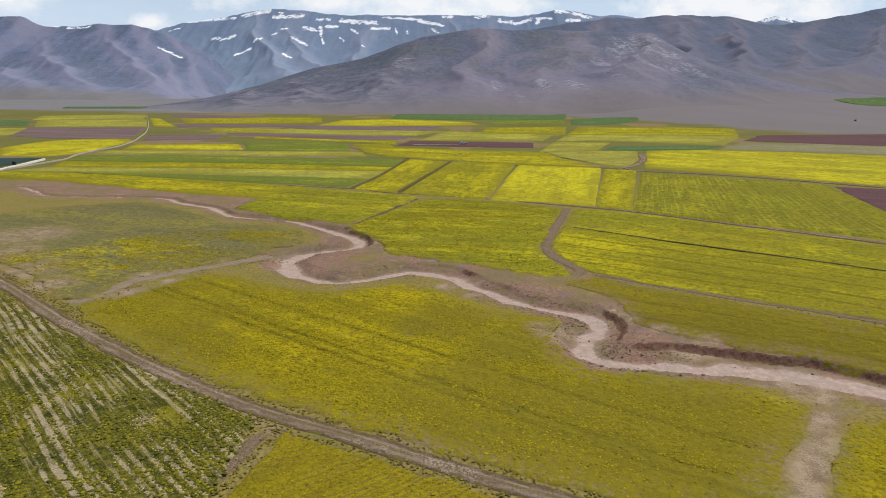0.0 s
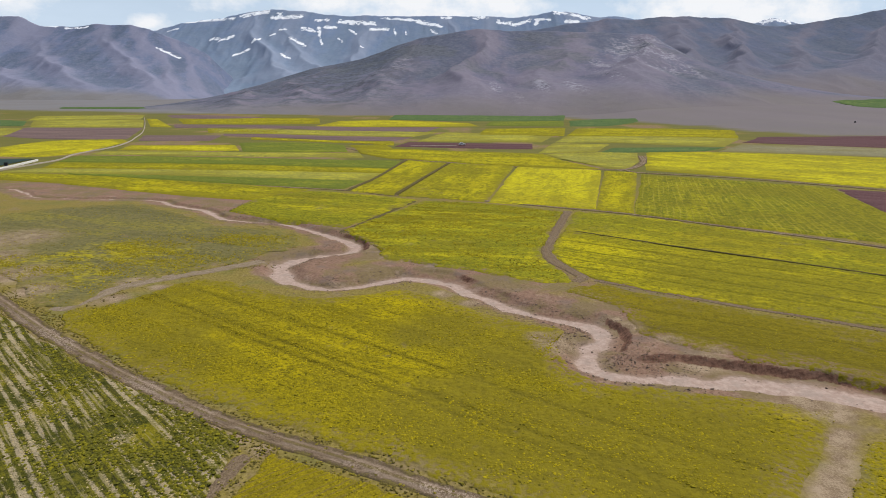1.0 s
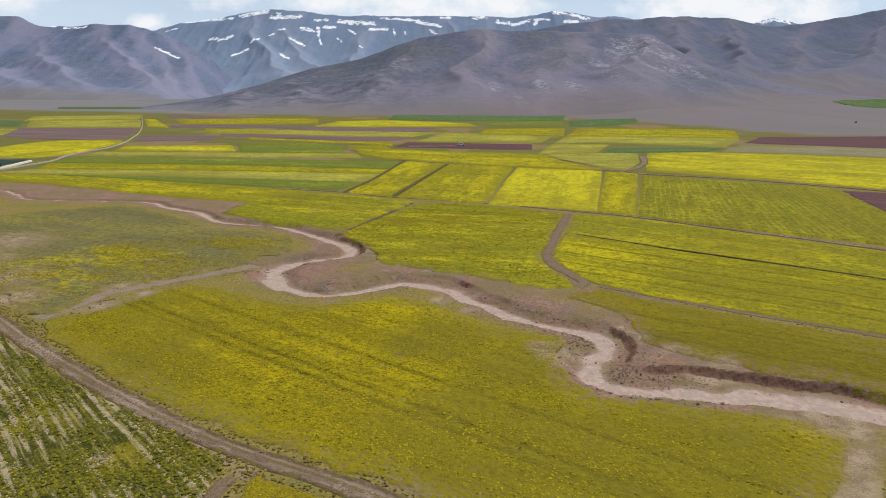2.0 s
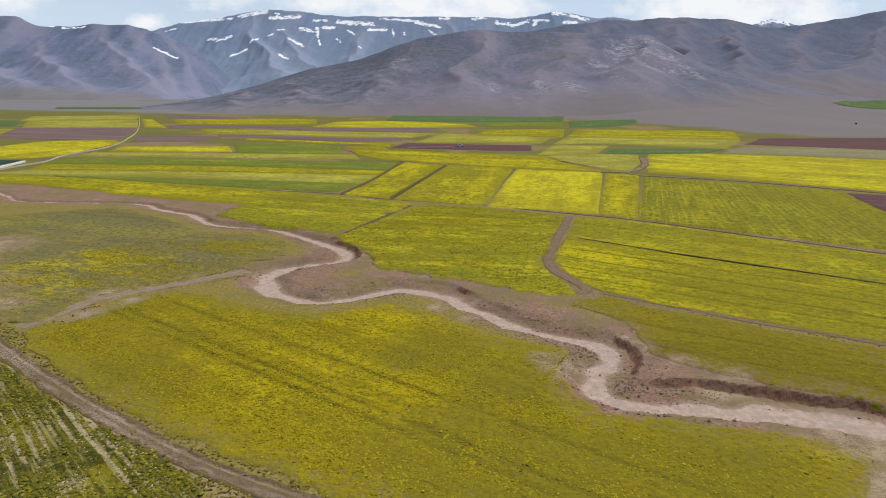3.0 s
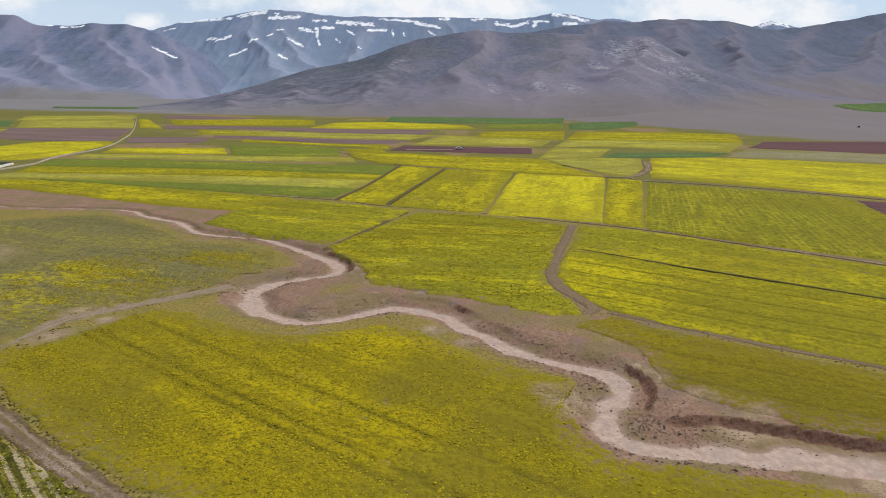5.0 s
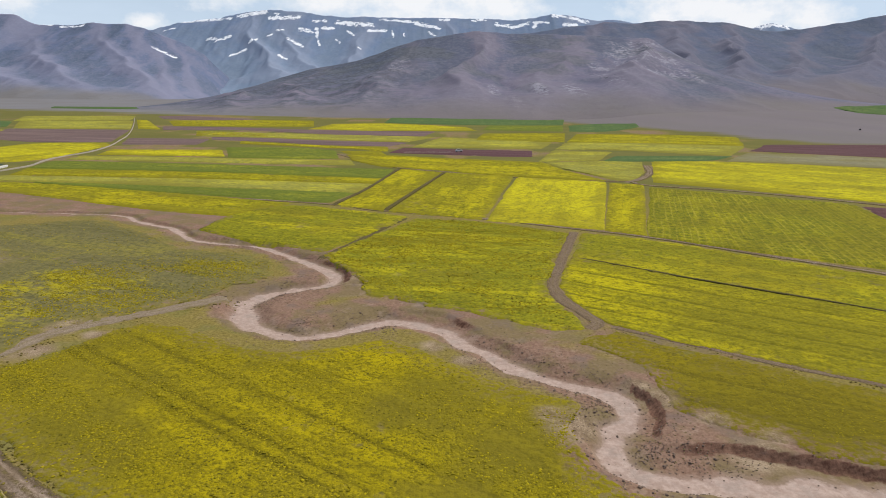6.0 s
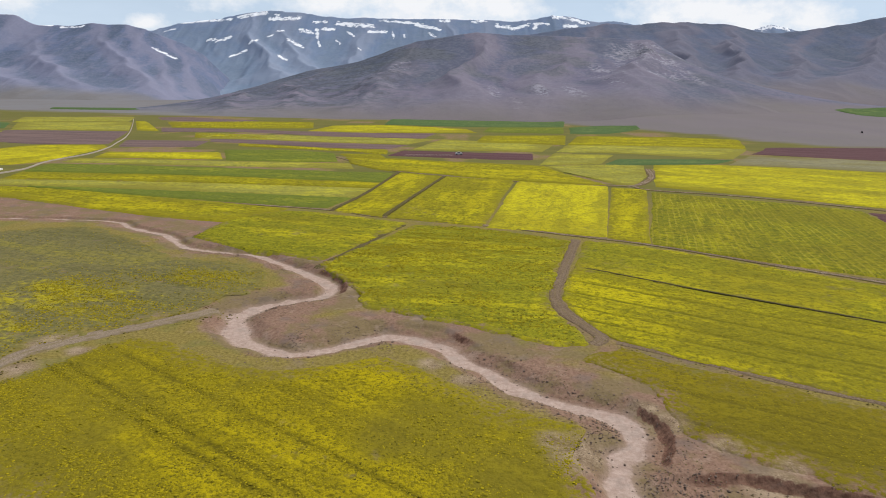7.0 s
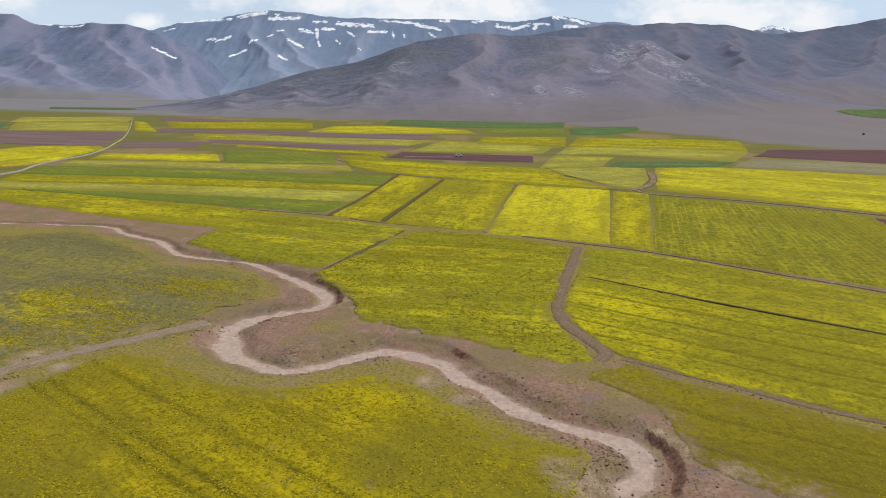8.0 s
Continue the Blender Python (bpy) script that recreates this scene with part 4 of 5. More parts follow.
field("ploughed_field", "maroon", "long ploughed field of dark maroon soil",
      [(195, 411), (234, 390), (265, 375), (326, 355)],
      [(218, 441), (247, 475), (340, 483), (443, 485)], tall=0.05)
field("ploughed_field", "maroon", "ploughed maroon strip beside yellow fields",
      [(-30, 358), (0, 352), (28, 346), (49, 347)],
      [(-24, 394), (17, 388), (54, 386)], tall=0.05)
field("ploughed_field", "mauve", "long narrow ploughed strip of mauve soil",
      [(-235, 540), (-173, 557), (-90, 519), (-42, 507), (-15, 510)],
      [(-263, 601), (-186, 599), (-100, 575), (-48, 581), (-5, 586)], tall=0.05)
field("ploughed_field", "mauve", "long narrow ploughed strip of mauve soil",
      [(-157, 439), (-113, 425), (-71, 406), (-32, 404)],
      [(-166, 465), (-123, 462), (-78, 446), (-22, 438)], tall=0.05)
field("ploughed_field", "mauve", "large ploughed field of mauve soil by a pale road",
      [(-299, 420), (-251, 396), (-206, 405)],
      [(-357, 527), (-311, 532), (-260, 537)], tall=0.05)
field("ploughed_field", "mauve", "ploughed mauve plot beside a pale road",
      [(-191, 386), (-148, 394)],
      [(-214, 440), (-159, 445)], tall=0.05)
field("ploughed_field", "mauve", "distant ploughed strip at the plain's edge",
      [(-340, 777), (-267, 750), (-231, 815)],
      [(-385, 859), (-357, 890), (-280, 829)], tall=0.05)
field("mustard_field", "bright", "small bright yellow mustard plot by the road",
      [(-264, 557), (-240, 549)],
      [(-353, 737), (-332, 722)])
field("mustard_field", "bright", "distant bright yellow mustard strip",
      [(-125, 594), (-48, 581), (33, 613)],
      [(-122, 702), (-62, 743), (27, 676)])
field("wheat_field", "wheat", "green wheat field at the foot of the hill",
      [(-70, 760), (39, 740), (146, 773)],
      [(-78, 939), (52, 992), (196, 1018)], tall=0.2)
field("wheat_field", "wheat", "dark green wheat field at the foot of the hill",
      [(123, 623), (167, 641), (231, 750)],
      [(149, 756), (199, 819), (245, 806)], tall=0.2)
field("wheat_field", "green", "green crop strip below the wheat",
      [(39, 625), (118, 623)],
      [(51, 725), (142, 755)], tall=0.2)
field("mustard_field", "mustard", "yellow mustard strip in the middle of the plain",
      [(23, 468), (89, 467)],
      [(35, 560), (113, 588)])
field("fallow_field", "olive", "pale olive crop strip beside ploughed soil",
      [(-19, 400), (62, 401)],
      [(-1, 503), (79, 460)])
field("fallow_field", "olive", "pale olive crop strip between ploughed strips",
      [(-175, 471), (-79, 452), (-23, 444)],
      [(-205, 534), (-89, 511), (-5, 503)])
field("mustard_field", "mustard", "thin yellow mustard strip",
      [(-127, 407), (-67, 386), (-30, 366)],
      [(-134, 429), (-70, 401), (-33, 398)])
field("mustard_field", "bright", "bright yellow mustard field beside a pale road",
      [(-210, 288), (-186, 284), (-181, 311), (-194, 381)],
      [(-236, 324), (-244, 363), (-238, 387), (-203, 395)])
field("fallow_field", "olive", "dull olive-yellow crop field",
      [(-358, 536), (-265, 547)],
      [(-436, 659), (-340, 704)])
field("fallow_field", "olive", "dull olive-yellow crop field at the plain's edge",
      [(-451, 672), (-351, 719)],
      [(-519, 790), (-411, 855)])
field("wheat_field", "wheat", "dark green wheat field",
      [(-427, 549), (-399, 552), (-376, 555)],
      [(-505, 650), (-482, 668), (-433, 645)], tall=0.2)
field("fallow_field", "olive", "olive-yellow crop strip",
      [(-330, 424), (-308, 426), (-309, 438)],
      [(-393, 505), (-345, 510)])
field("mustard_field", "mustard", "pale yellow mustard strip at the plain's edge",
      [(-258, 614), (-182, 623), (-129, 643)],
      [(-311, 725), (-226, 775), (-158, 785)])
field("mustard_field", "mustard", "thin yellow mustard strip",
      [(-182, 478), (-125, 469)],
      [(-204, 534), (-134, 506)])
field("mustard_field", "bright", "bright yellow mustard strip",
      [(-170, 322), (-107, 323)],
      [(-179, 351), (-121, 359)])
field("wheat_field", "green", "dull green crop plot with a rounded corner",
      [(-104, 319), (-67, 318), (-51, 323)],
      [(-125, 377), (-87, 380), (-59, 364)])
field("mustard_field", "olive", "pale olive strip with yellow bloom",
      [(-172, 299), (-106, 295), (-38, 293)],
      [(-173, 315), (-113, 315), (-43, 314)])
field("wheat_field", "green", "long dark green crop strip",
      [(-165, 263), (-94, 260), (-20.8, 249.1)],
      [(-172, 291), (-103, 286), (-20, 278)])
field("mustard_field", "mustard", "long yellow mustard strip",
      [(-158.1, 242.0), (-86.6, 239.9), (-22.8, 233.9)],
      [(-164, 261), (-93, 258), (-21.3, 247.1)])
field("fallow_field", "olive", "long olive crop strip",
      [(-164.3, 226.9), (-112.4, 224.3), (-26.6, 212.6)],
      [(-158.0, 240.0), (-85.9, 238.0), (-23.2, 232.1)])
field("wheat_field", "green", "long green crop strip beside the dirt road",
      [(-133.7, 221.6), (-96.0, 210.9), (-67.6, 202.2), (-31.5, 193.4)],
      [(-137.7, 224.8), (-111.6, 222.7), (-27.0, 211.1)])
field("mustard_field", "mustard", "small yellow mustard wedge",
      [(-47, 341), (-29, 342)],
      [(-57, 364), (-34, 366)])
field("wheat_field", "wheat", "thin dark green strip at the far edge of the plain",
      [(-725, 1173), (-552, 1167)],
      [(-767, 1241), (-600, 1257)], tall=1.5)

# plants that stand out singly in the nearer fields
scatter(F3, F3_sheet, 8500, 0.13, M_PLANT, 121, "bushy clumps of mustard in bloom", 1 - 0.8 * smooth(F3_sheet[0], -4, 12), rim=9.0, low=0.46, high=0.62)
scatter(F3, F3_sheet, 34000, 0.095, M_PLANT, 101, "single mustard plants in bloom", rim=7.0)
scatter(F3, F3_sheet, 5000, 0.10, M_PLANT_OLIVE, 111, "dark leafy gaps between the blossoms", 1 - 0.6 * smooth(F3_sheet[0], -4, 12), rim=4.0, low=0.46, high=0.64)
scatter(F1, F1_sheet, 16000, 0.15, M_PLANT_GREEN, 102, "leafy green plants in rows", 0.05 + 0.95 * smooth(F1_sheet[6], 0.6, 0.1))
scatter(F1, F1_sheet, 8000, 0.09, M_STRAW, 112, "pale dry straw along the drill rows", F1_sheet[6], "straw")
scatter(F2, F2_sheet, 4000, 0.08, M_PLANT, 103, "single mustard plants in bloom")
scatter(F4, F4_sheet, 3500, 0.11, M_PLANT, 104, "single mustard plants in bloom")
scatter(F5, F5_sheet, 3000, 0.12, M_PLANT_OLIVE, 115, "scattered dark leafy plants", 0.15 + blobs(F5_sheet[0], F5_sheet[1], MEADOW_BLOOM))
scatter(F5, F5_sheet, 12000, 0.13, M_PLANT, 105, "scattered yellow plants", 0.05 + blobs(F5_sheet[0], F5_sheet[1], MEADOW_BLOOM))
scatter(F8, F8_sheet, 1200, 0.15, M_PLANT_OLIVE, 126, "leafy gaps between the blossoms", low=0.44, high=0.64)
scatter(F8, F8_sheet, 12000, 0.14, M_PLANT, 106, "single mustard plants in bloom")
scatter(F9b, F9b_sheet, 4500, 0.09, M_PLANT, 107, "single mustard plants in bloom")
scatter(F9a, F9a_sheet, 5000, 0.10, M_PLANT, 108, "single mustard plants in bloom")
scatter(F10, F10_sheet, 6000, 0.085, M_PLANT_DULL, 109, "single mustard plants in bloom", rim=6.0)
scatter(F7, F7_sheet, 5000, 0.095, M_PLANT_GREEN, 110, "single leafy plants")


# ---- tracks ----
def track(name, label, points, wide, material=None, deep=0.05, lift=0.05, verge=0):
    line = curve(points, 0.6 if wide < 4 and abs(points[0][1]) < 200 else 3.0)
    d = np.gradient(line, axis=0)
    d /= np.linalg.norm(d, axis=1)[:, None]
    side = np.stack([-d[:, 1], d[:, 0]], 1)
    s = np.r_[0, np.cumsum(np.linalg.norm(np.diff(line, axis=0), axis=1))]
    u = np.linspace(-1, 1, 15)
    w = wide / 2 * (0.85 + 0.5 * (fbm(s * 0.15, s * 0 + 3, 3, 41) - 0.3))
    p = line[:, None, :] + side[:, None, :] * (w[:, None] * u[None])[..., None]
    x, y = p[..., 0].ravel(), p[..., 1].ravel()
    off = float(np.hypot(*line.mean(0))) * 0.0006
    shape = lift + off - deep * np.exp(-((np.abs(u) - 0.42) / 0.14) ** 2) - (lift + off + 0.12) * smooth(np.abs(u), 0.8, 1.0)
    z = land(x, y) + np.tile(shape, len(line)) + 0.04 * (fbm(x * 1.1, y * 1.1, 3, 44) - 0.5)
    z = z - np.tile(smooth(np.abs(u), 0.35, 0.9), len(line)) * 0.30 * np.maximum(0, fbm(x * 0.55, y * 0.55, 4, 46, 0.6) - 0.42)
    ends = smooth(np.minimum(s, s[-1] - s), 0.0, 3.5)
    z = z - np.repeat(0.25 * (1 - ends), len(u))
    me = make_mesh(name, np.stack([x, y, z], 1), grid_quads(len(u), len(line)), material or M_TRACK,
                   across=np.tile(u, len(line)), along=np.repeat(s, len(u)))
    tagged(new(name, me), label, "dirt track", kind="structure")
    if verge:
        rng = np.random.default_rng(int(s[-1] * 10))
        k = rng.integers(1, len(line) - 1, verge)
        off = np.sign(rng.normal(0, 1, verge)) * (w[k] * rng.uniform(0.75, 1.9, verge))
        gx, gy = line[k, 0] + side[k, 0] * off + rng.normal(0, 0.3, verge), line[k, 1] + side[k, 1] * off + rng.normal(0, 0.3, verge)
        gr = rng.uniform(0.05, 0.15, verge)
        tufts = clumps("verge_grass", gx, gy, land(gx, gy) - 0.03, gr, gr * 1.2, M_VERGE, rng, None, "tufts of dry grass along the track's edges")
        tufts["category"] = "grass"


track("dirt_track", "rutted brown dirt track between fields",
      [(-96.5, 111.1), (-68.8, 90.4), (-50.7, 75.4), (-38.1, 65.7), (-28.6, 58.9), (-20.9, 53.9), (-14.6, 50.5), (-9.0, 47.9), (-3.9, 45.3), (0.8, 42.9), (5.0, 40.8), (8.9, 39.1), (14.2, 36.6)], 2.7, deep=0.09, verge=4000)
track("dirt_track", "faint dirt track branching from the main track",
      [(-15.2, 50.2), (-16.1, 45.8), (-17.1, 41.9), (-18.1, 39.0), (-18.8, 36.1)], 1.9, M_PATH, 0.02, 0.03, verge=400)
track("dirt_track", "faint pale track across rough meadow",
      [(-52.6, 79.1), (-50.7, 84.7), (-47.9, 92.4), (-42.8, 97.3), (-36.2, 102.7), (-29.9, 108.7)], 3.6, M_FAINT, 0.02, 0.03, verge=250)
track("dirt_track", "worn dirt path between mustard fields",
      [(32.4, 160.1), (25.6, 137.4), (20.2, 119.4), (19.4, 112.0), (19.9, 107.6), (21.8, 102.2), (22.6, 98.2), (19.5, 95.0)], 2.6, M_PATH, 0.02, 0.03, verge=150)
track("dirt_track", "pale grassy path between mustard fields",
      [(22.4, 98.4), (24.2, 97.2), (33.6, 90.9), (42.0, 84.9), (49.0, 81.0), (57.0, 75.6), (67.8, 68.8)], 1.5, M_PATH, 0.02, 0.03, verge=250)
track("grassy_baulk", "dark grassy baulk between mustard fields",
      [(-22.4, 129.0), (-17.5, 143.0), (-12.0, 161.0), (-7.4, 173.5)], 2.0, M_BAULK, 0.02, 0.03)
track("grassy_baulk", "narrow dark furrow between mustard fields",
      [(26.6, 134.0), (36.6, 126.3), (46.2, 118.9), (62.9, 107.4), (75.2, 98.3), (87.0, 89.4)], 0.6, M_BAULK, 0.02, 0.30)
track("grassy_baulk", "narrow grassy baulk between mustard plots",
      [(-29.5, 189.0), (-24.0, 220.0), (-17.5, 281.0)], 1.6, M_BAULK, 0.02, 0.34)
track("grassy_baulk", "narrow grassy baulk between mustard plots",
      [(-14.4, 181.0), (-7.0, 222.0), (2.0, 271.0)], 1.5, M_BAULK, 0.02, 0.34)
track("dirt_track", "dirt farm road between field rows",
      [(-66.8, 199.6), (-52.9, 196.3), (-30.0, 189.8), (-15.2, 181.3), (11.3, 172.1), (31.8, 161.8), (47.4, 153.4), (66.1, 138.0), (75.3, 131.1), (88.2, 120.0), (103.0, 107.5)], 2.0, lift=0.08)
track("dirt_track", "narrow dirt farm road across the plain",
      [(-56, 348), (-31, 302), (-17, 284), (17, 264), (48, 251), (71.2, 249.9), (75.2, 240.5), (106.4, 226.5), (142.5, 198.2), (168.4, 180.1)], 2.4, lift=0.08)
track("dirt_track", "pale forked dirt track",
      [(69.5, 247.8), (79, 259), (90, 282), (98, 313)], 4.0)
track("gravel_road", "pale gravel road across the plain",
      [(-382, 791), (-318, 660), (-264, 547), (-227, 466), (-205, 411), (-195, 386), (-185, 355), (-180, 332), (-179, 311), (-176, 293), (-169, 272), (-168, 263), (-168, 256), (-167.6, 228.5)], 0.75, M_PALE, 0.02, 0.2)


# ---- hills and mountains ----
def hills(name, label, ridge, y_ridge, front, material, seed, spurs, spur_size, foot=-8.0, step=12.0, rows=90, power=1.8, snow=(), crags=(), back=500.0, rough=0.16):
    """A range: its crest line (x, height), falling towards the plain; spurs run from the crest at one x to the foot at another."""
    rx, rz = np.array(ridge, float).T
    xs = np.arange(rx[0], rx[-1] + step, step)
    crest = np.interp(xs, rx, rz)
    crest = np.convolve(np.pad(crest, 2, "edge"), np.ones(5) / 5, "valid")
    crest = crest + (fbm(xs / 45, xs * 0 + seed, 4, seed) - 0.5) * 0.02 * crest.max()
    v = np.r_[np.linspace(0, 1, rows), 1 + np.linspace(0.08, 1, 8)]
    X = np.repeat(xs[None], len(v), 0)
    V = np.repeat(v[:, None], len(xs), 1)
    Y = np.where(V <= 1, y_ridge - front + front * V, y_ridge + back * (V - 1))
    t = np.clip(V, 0, 1)
    warp = (fbm(X / spur_size, Y / spur_size, 3, seed + 3) - 0.5) * spur_size * 0.8
    shape = t ** power
    crown = np.zeros_like(X)
    for head, toe, width, bold in spurs:
        d = np.abs(X + warp - (head + (toe - head) * (1 - t))) / (width * (0.35 + 0.65 * (1 - t) + 0.25 * t))
        rib = (t ** 0.95) * bold * np.clip(1 - d, 0, 1) ** 0.9
        shape = np.where(V <= 1, np.log(np.exp(14 * shape) + np.exp(14 * rib) - 1 + 1e-9) / 14, shape)
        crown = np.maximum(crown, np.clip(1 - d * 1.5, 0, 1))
    gap = np.clip(4 * t * (1 - t), 0, 1) ** 0.75
    rid = fbm((X + warp * 0.6) / (spur_size * 0.5), Y / (spur_size * 1.5), 5, seed + 5, 0.48, True)
    shape = np.minimum(shape, 1 - 0.25 * (1 - t)) - gap * rough * (1 - rid)
    shape = np.where(V > 1, 1 - (V - 1), shape)
    C = np.repeat(crest[None], len(v), 0)
    base = np.minimum(land(X, Y).reshape(X.shape), C) if y_ridge < 3500 else np.zeros_like(X)
    Z = base + (C - base) * shape + foot * (1 - t) ** 2
    x, y, z = X.ravel(), Y.ravel(), Z.ravel()
    white = np.zeros_like(x)
    for ax, az, bx, bz, wide in snow:
        run = np.clip(((x - ax) * (bx - ax) + (z - az) * (bz - az)) / ((bx - ax) ** 2 + (bz - az) ** 2 + 1e-6), 0, 1)
        d = np.hypot(x - ax - run * (bx - ax), z - az - run * (bz - az))
        white = np.maximum(white, np.exp(-0.7 * (d / wide) ** 2))
    me = make_mesh(name, np.stack([x, y, z], 1), grid_quads(len(xs), len(v)), material,
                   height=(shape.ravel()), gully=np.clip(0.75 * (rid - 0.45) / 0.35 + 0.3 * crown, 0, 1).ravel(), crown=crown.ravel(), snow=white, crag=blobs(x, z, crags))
    tagged(new(name, me), label, "mountain", kind="structure")
    return xs, Y[:rows, 0], Z[:rows]


# distance haze is mixed into these base colours, bluest on the farthest range
M_FAR = mountain_material("hazed_far_rock", (0.190, 0.252, 0.350), (0.170, 0.230, 0.345), (0.27, 0.31, 0.40), (0.235, 0.275, 0.365), True, (0.168, 0.222, 0.30), foot=0.0)
M_LEFT = mountain_material("hazed_mauve_slope", (0.160, 0.184, 0.268), (0.135, 0.168, 0.262), (0.295, 0.29, 0.375), (0.222, 0.227, 0.310), True, (0.099, 0.130, 0.184), foot=0.09)
M_FRONT = mountain_material("hazed_brown_slope", (0.154, 0.144, 0.200), (0.118, 0.130, 0.192), (0.335, 0.325, 0.375), (0.192, 0.174, 0.218), False, (0.092, 0.107, 0.146), True)
M_BACK = mountain_material("hazed_dark_slope", (0.124, 0.135, 0.196), (0.098, 0.122, 0.188), (0.25, 0.245, 0.31), (0.158, 0.152, 0.195), False, (0.086, 0.107, 0.145))

# snow lies in strips: from x, height to x, height, and half width
FAR_SNOW = [(-1580, 452, -1271, 470, 8), (-1226, 484, -1064, 514, 13), (-1024, 471, -864, 479, 13), (-1010, 503, -985, 499, 8), (-778, 458, -697, 463, 8), (-832, 402, -758, 387, 10), (-740, 410, -719, 361, 8), (-722, 361, -687, 300, 5),
            (-705, 411, -647, 412, 10), (-636, 454, -421, 438, 13), (-438, 401, -345, 403, 10), (-389, 479, -178, 464, 8), (-178, 460, -36, 424, 11), (-1656, 392, -1593, 407, 5)]
FAR_SNOW += [(-1338, 333, -1277, 336, 8), (-1266, 319, -1202, 344, 10), (-1051, 307, -1031, 328, 7), (-991, 350, -965, 367, 5), (-957, 388, -918, 392, 5), (-1121, 231, -1058, 263, 7), (-875, 342, -772, 291, 7), (-867, 237, -801, 206, 5),
             (-566, 397, -515, 371, 5), (-237, 386, -228, 367, 5), (-91, 397, -58, 373, 8), (-304, 404, -291, 365, 5), (-469, 291, -452, 278, 5), (-613, 343, -585, 320, 5)]
FAR_SNOW += [(-31, 485, 23, 481, 8), (165, 482, 243, 486, 8), (308, 459, 415, 443, 13), (421, 443, 492, 470, 11), (519, 442, 551, 472, 8), (526, 473, 605, 470, 8), (640, 516, 698, 517, 11), (697, 513, 847, 483, 11), (698, 457, 766, 455, 11),
             (1880, 467, 1940, 483, 11), (1942, 487, 2045, 470, 11)]
hills("mountain_range", "mountain range with snow patches near its crest, distance haze in its blue-grey colour",
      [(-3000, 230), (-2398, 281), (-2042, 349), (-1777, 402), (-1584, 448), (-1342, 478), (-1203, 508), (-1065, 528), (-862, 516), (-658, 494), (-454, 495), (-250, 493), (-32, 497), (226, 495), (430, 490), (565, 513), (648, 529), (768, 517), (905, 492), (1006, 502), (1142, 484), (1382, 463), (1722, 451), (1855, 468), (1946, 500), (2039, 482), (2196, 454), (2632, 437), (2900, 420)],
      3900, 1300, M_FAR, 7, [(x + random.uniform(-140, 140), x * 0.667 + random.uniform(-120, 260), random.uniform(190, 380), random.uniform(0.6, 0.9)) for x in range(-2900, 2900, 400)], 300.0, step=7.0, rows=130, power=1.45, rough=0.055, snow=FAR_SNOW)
hills("mountain_ridge", "bare mountain ridge with long spurs, distance haze in its grey-mauve colour",
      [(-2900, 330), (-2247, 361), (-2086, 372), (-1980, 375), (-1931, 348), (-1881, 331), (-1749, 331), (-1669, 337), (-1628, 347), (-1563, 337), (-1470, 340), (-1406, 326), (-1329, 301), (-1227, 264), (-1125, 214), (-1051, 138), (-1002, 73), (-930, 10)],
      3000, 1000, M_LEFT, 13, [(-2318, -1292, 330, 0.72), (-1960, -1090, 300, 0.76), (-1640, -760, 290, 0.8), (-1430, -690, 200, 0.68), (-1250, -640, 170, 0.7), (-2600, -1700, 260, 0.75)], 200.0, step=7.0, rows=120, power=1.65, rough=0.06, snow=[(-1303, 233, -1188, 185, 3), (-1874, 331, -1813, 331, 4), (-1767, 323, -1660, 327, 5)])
hills("hill_ridge", "hill ridge behind the nearer hill, distance haze in its dark mauve-grey colour",
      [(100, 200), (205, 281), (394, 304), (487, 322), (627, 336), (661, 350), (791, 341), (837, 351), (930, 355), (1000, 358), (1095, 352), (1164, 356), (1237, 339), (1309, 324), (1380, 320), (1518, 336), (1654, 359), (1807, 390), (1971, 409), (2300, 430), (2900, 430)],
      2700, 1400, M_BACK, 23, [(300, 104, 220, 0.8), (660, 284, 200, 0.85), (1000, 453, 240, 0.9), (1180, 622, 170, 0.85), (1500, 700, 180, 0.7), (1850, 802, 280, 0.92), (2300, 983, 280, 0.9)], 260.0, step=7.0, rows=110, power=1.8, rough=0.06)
HILL = hills("hill", "bare hill with a pale rocky outcrop, distance haze in its brown-mauve colour",
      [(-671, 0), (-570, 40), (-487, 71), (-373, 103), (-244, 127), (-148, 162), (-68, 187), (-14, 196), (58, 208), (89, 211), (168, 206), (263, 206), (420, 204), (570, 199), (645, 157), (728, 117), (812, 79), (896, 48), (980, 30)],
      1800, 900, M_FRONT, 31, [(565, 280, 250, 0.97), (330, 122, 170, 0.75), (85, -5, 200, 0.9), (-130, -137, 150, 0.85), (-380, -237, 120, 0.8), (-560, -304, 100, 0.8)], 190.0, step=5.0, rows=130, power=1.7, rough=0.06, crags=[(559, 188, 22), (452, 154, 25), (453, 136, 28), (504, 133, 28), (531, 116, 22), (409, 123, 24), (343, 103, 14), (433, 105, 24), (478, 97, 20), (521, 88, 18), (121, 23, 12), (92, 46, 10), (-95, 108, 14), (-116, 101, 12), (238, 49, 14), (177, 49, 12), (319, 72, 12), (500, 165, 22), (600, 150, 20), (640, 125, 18)])


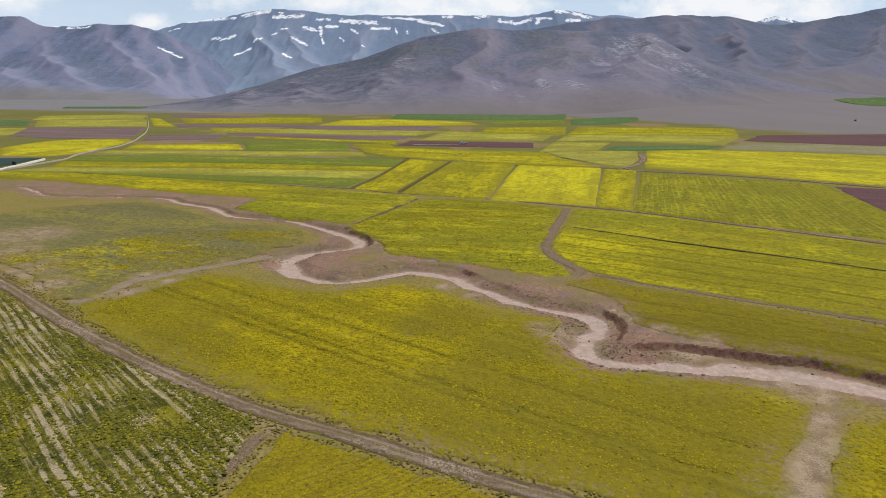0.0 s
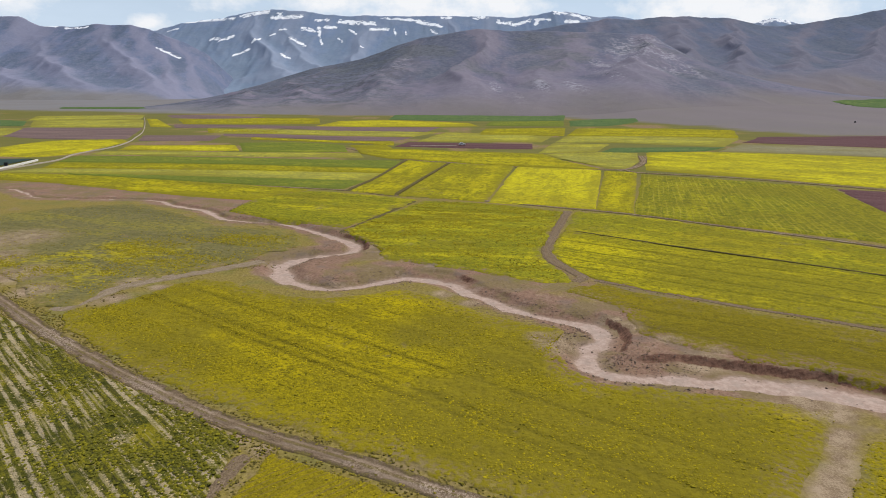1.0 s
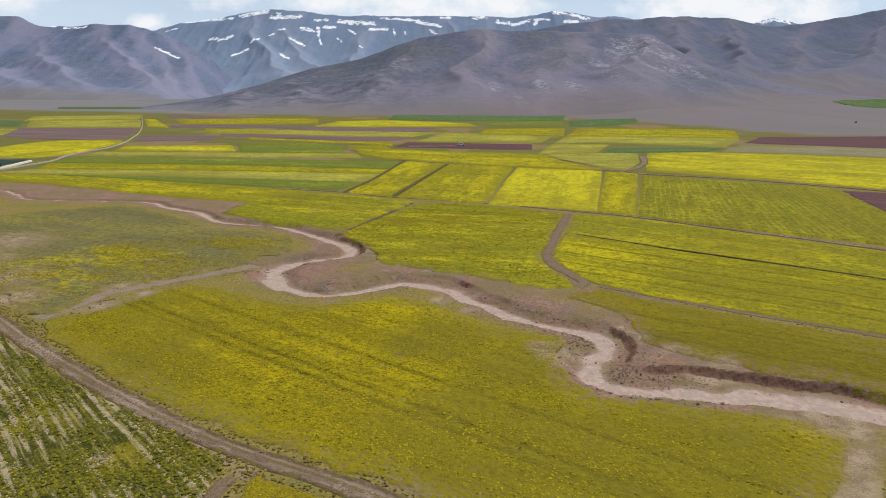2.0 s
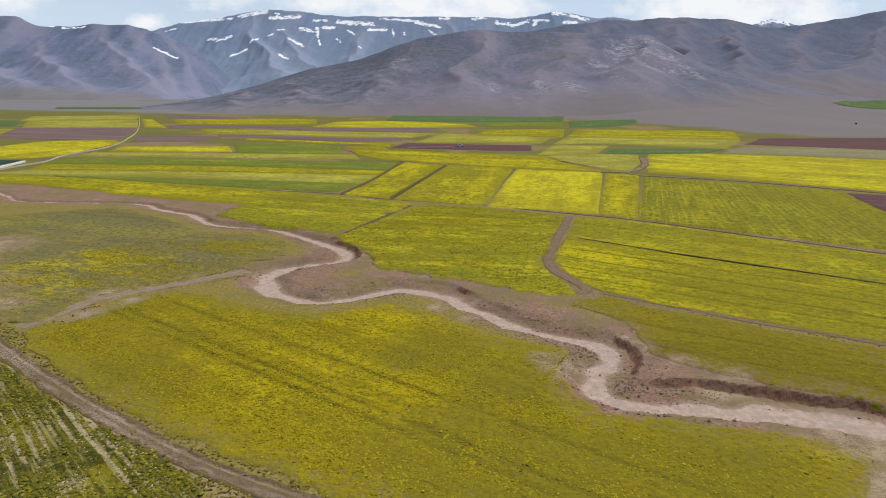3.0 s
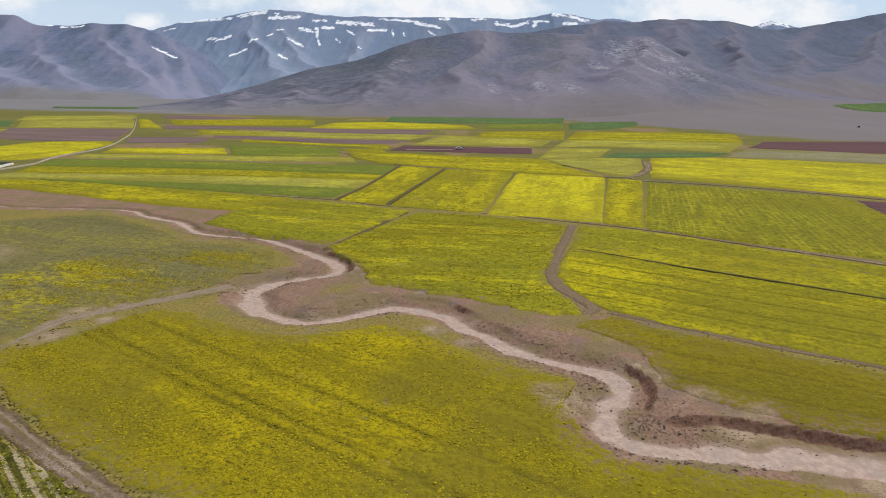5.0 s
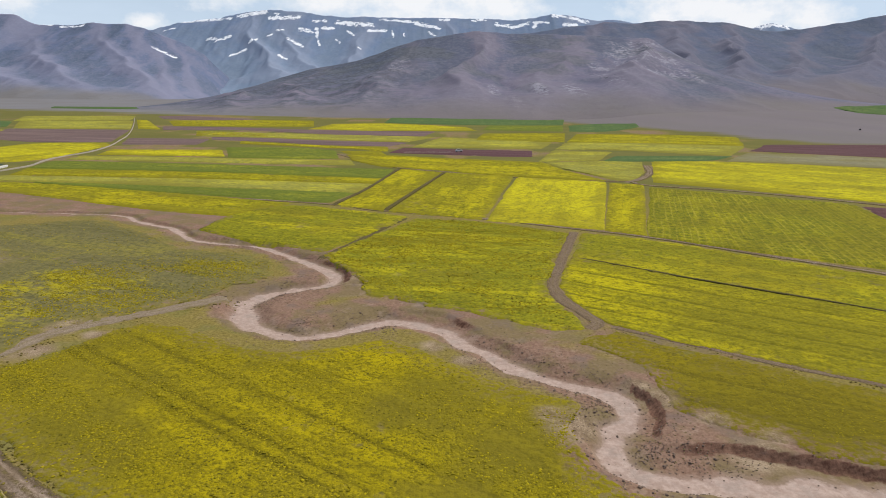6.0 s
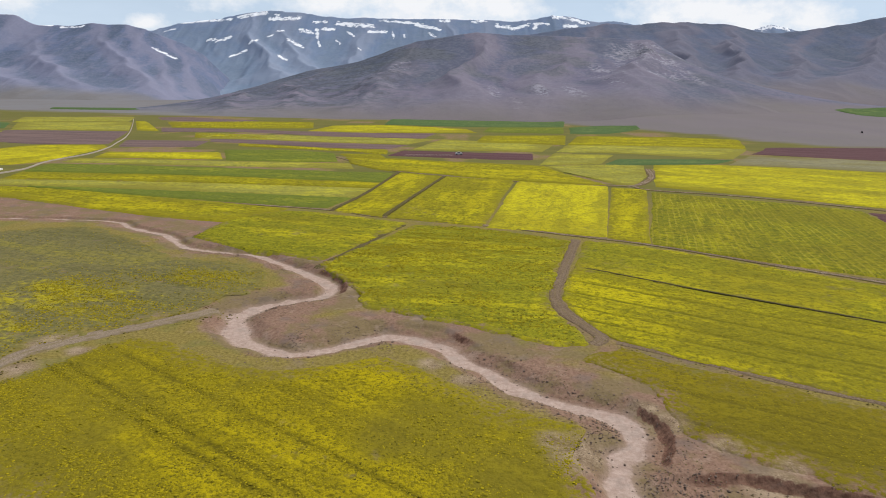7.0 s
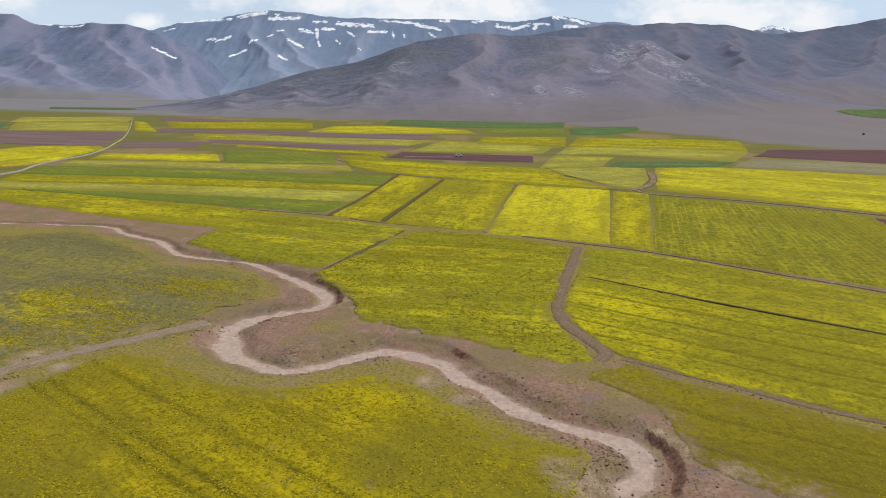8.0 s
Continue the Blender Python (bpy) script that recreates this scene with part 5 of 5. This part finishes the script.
def over_hill(x, y):
    """Height of the nearer hill's foot, or of the ground where that is higher."""
    xs, ys, z = HILL
    i = np.clip((x - xs[0]) / (xs[1] - xs[0]), 0, len(xs) - 1.001)
    j = np.clip((y - ys[0]) / (ys[1] - ys[0]), 0, len(ys) - 1.001)
    a, b = i.astype(int), j.astype(int)
    u, v = i - a, j - b
    top = (z[b, a] * (1 - u) + z[b, a + 1] * u) * (1 - v) + (z[b + 1, a] * (1 - u) + z[b + 1, a + 1] * u) * v
    return np.maximum(land(x, y), np.where((x < xs[-1]) & (y > ys[0]), top, -99))


field("wheat_field", "wheat", "dark green wheat field high on the slope",
      [(668, 1070), (659, 1037), (644, 972), (655, 941), (730, 925)],
      [(664, 1090), (712, 1123), (758, 1148), (833, 1202), (930, 1210)], tall=0.6, ragged=4.0, over=over_hill)



track("dirt_track", "pale dusty wheel track on ploughed maroon soil",
      [(-22, 361), (-8, 363.4), (8, 367)], 1.3, M_PALE, 0.02, 0.2)


# ---- stones, tufts and the small works by the pond ----
def stone_mesh(seed):
    rng = np.random.default_rng(seed)
    bm = bmesh.new()
    bmesh.ops.create_icosphere(bm, subdivisions=1, radius=1.0)
    for vert in bm.verts:
        vert.co *= rng.uniform(0.75, 1.2)
        vert.co.z *= 0.6
    me = bpy.data.meshes.new("stone")
    bm.to_mesh(me)
    bm.free()
    me.materials.append(M_STONE)
    return me


def along_stream(rng, n, y_low, y_high, spread):
    """Random places beside the stream bed."""
    pool = np.flatnonzero((STREAM[:, 1] > y_low) & (STREAM[:, 1] < y_high) & (STREAM[:, 0] < 55))
    weight = smooth(fbm(STREAM[pool, 0] * 0.09, STREAM[pool, 1] * 0.09, 3, 71), 0.35, 0.65) + 0.08
    k = rng.choice(pool, n, p=weight / weight.sum())
    d = STREAM[np.minimum(k + 1, len(STREAM) - 1)] - STREAM[k - 1]
    d /= np.linalg.norm(d, axis=1)[:, None]
    off = np.sign(rng.normal(0, 1, n)) * (1.5 + np.abs(rng.normal(0, 1, n)) * spread)
    return STREAM[k, 0] - d[:, 1] * off + rng.normal(0, 0.6, n), STREAM[k, 1] + d[:, 0] * off + rng.normal(0, 0.6, n)


rng = np.random.default_rng(77)
STONES = [stone_mesh(k) for k in range(5)]
sx, sy = along_stream(rng, 180, 50, 125, 1.5)
sz = land(sx, sy)
for k in range(len(sx)):
    stone = tagged(new("stone", STONES[k % 5]), "dark brown field stone beside the stream bed", "stone", "stones beside the stream")
    size = rng.uniform(0.07, 0.2)
    stone.matrix_world = pose(sx[k], sy[k], sz[k] + 0.2 * size, rng.uniform(-15, 15), rng.uniform(-15, 15), rng.uniform(0, 360)) @ Matrix.Diagonal((size, size * rng.uniform(0.7, 1.2), size, 1))

gx, gy = along_stream(rng, 4500, 48, 150, 2.2)
gz = land(gx, gy)
gr = rng.uniform(0.03, 0.11, len(gx))
clumps("gravel", gx, gy, gz - 0.02, gr, gr * 0.9, M_STONE, rng, None, "scattered clods and stones on the stream banks")
tx, ty = along_stream(rng, 2200, 50, 165, 5.0)
tz, t_bed = land(tx, ty, True)[:2]
ok = t_bed < 0.3
tx, ty, tz = tx[ok], ty[ok], tz[ok]
tr = rng.uniform(0.04, 0.10, len(tx))
clumps("dry_grass", tx, ty, tz - 0.02, tr, tr * 0.9, M_TUFT, rng, None, "low dry tufts on the bare flood plain")


def box(name, size, at, turn, material, owner, label="", bevel=0.06, kind=""):
    bm = bmesh.new()
    bmesh.ops.create_cube(bm, size=1.0)
    bmesh.ops.scale(bm, vec=size, verts=bm.verts)
    bmesh.ops.bevel(bm, geom=bm.edges[:], offset=bevel, segments=2, affect="EDGES")
    me = bpy.data.meshes.new(name)
    bm.to_mesh(me)
    bm.free()
    me.materials.append(material)
    ob = new(name, me)
    ob.parent = owner
    ob.matrix_local = pose(*at, 0, 0, turn)
    return tagged(ob, label, kind=kind)


# a farm pond behind a pale concrete bank
s = Shade("pond_water", 0.5, 0.03)
M_WATER = s.done(s.mix(s.noise(0.2, 3), (0.012, 0.03, 0.022), (0.03, 0.055, 0.035)))
pw, pe, nu, nv = patch([(-205, 232), (-176.5, 238)], [(-215, 272), (-182, 275)], cell=1.5)
me = make_mesh("pond_water", np.stack([pw[:, 0], pw[:, 1], np.full(len(pw), 0.25)], 1), grid_quads(nu, nv), M_WATER)
tagged(new("pond_water", me), "dark green still water of a farm pond", "pond", kind="structure")
bank = tagged(new("pond_bank"), "pale concrete bank of a farm pond", "embankment")
bank.location = (-171.5, 240, 0)
BANK = resample(curve([(-167.5, 226), (-169.6, 236), (-172.2, 249.5), (-176.3, 268)], 1.0), 15)
for a, b in zip(BANK[:-1], BANK[1:]):
    mid, d = (a + b) / 2, b - a
    box("slab", (float(np.hypot(*d)) - 0.05, 0.9, 0.8), (mid[0] + 171.5, mid[1] - 240, 0.33), math.degrees(math.atan2(d[1], d[0])), M_CONCRETE, bank)
pump = tagged(new("pump_box"), "small dark steel pump box on the pond bank", "pump")
pump.location = (-174.6, 246.5, 0)
box("housing", (1.2, 1.0, 1.5), (0, 0, 0.9), 20, M_DARK, pump)
box("base", (1.5, 1.3, 0.3), (0, 0, 0.12), 20, M_CONCRETE, pump, "concrete base")


# two small cars far off
def disc(name, radius, width, at, material, owner, label=""):
    bm = bmesh.new()
    bmesh.ops.create_cone(bm, cap_ends=True, segments=20, radius1=radius, radius2=radius, depth=width)
    bmesh.ops.bevel(bm, geom=[e for e in bm.edges if e.calc_face_angle(0) > 1], offset=0.04, segments=2, affect="EDGES")
    me = bpy.data.meshes.new(name)
    bm.to_mesh(me)
    bm.free()
    me.materials.append(material)
    ob = new(name, me)
    ob.parent = owner
    ob.matrix_local = pose(*at, 90, 0, 0)
    return tagged(ob, label)


M_WHITE = plain_material("dusty_white_paint", (0.68, 0.66, 0.62), (0.80, 0.79, 0.77), 2.0, 0.45, 0.05)
M_BLACK = plain_material("dusty_dark_paint", (0.03, 0.03, 0.035), (0.06, 0.058, 0.06), 2.0, 0.45, 0.05)
M_GLASS = plain_material("tinted_glass", (0.02, 0.025, 0.03), (0.03, 0.035, 0.04), 2.0, 0.1, 0.0)


def farm_car(label, x, y, z, turn, paint):
    car = tagged(new("farm_car"), label, "car")
    car.matrix_world = pose(x, y, z, 0, 0, turn)
    body = box("body", (4.0, 1.65, 0.75), (0, 0, 0.72), 0, paint, car, bevel=0.18)
    for end in (-1, 1):
        box("bumper", (0.2, 1.55, 0.22), (end * 2.0, 0, 0.5), 0, M_DARK, body, "dark plastic bumper", bevel=0.05)
    cabin = box("cabin", (2.2, 1.5, 0.6), (-0.2, 0, 1.32), 0, paint, car, bevel=0.2)
    box("window", (1.7, 1.52, 0.36), (0, 0, 0.02), 0, M_GLASS, cabin, "dark tinted glass", bevel=0.05)
    for wx in (-1.25, 1.25):
        for wy in (-0.78, 0.78):
            disc("wheel", 0.33, 0.2, (wx, wy, 0.33), M_DARK, car, "dark rubber wheel")
    return car


farm_car("small dusty white car on ploughed maroon soil", 9.8, 367.5, 0.35, 8, M_WHITE)
farm_car("small dark car far off on the bare slope", 417, 640, float(land([417.0], [640.0])[0]), 62, M_BLACK)
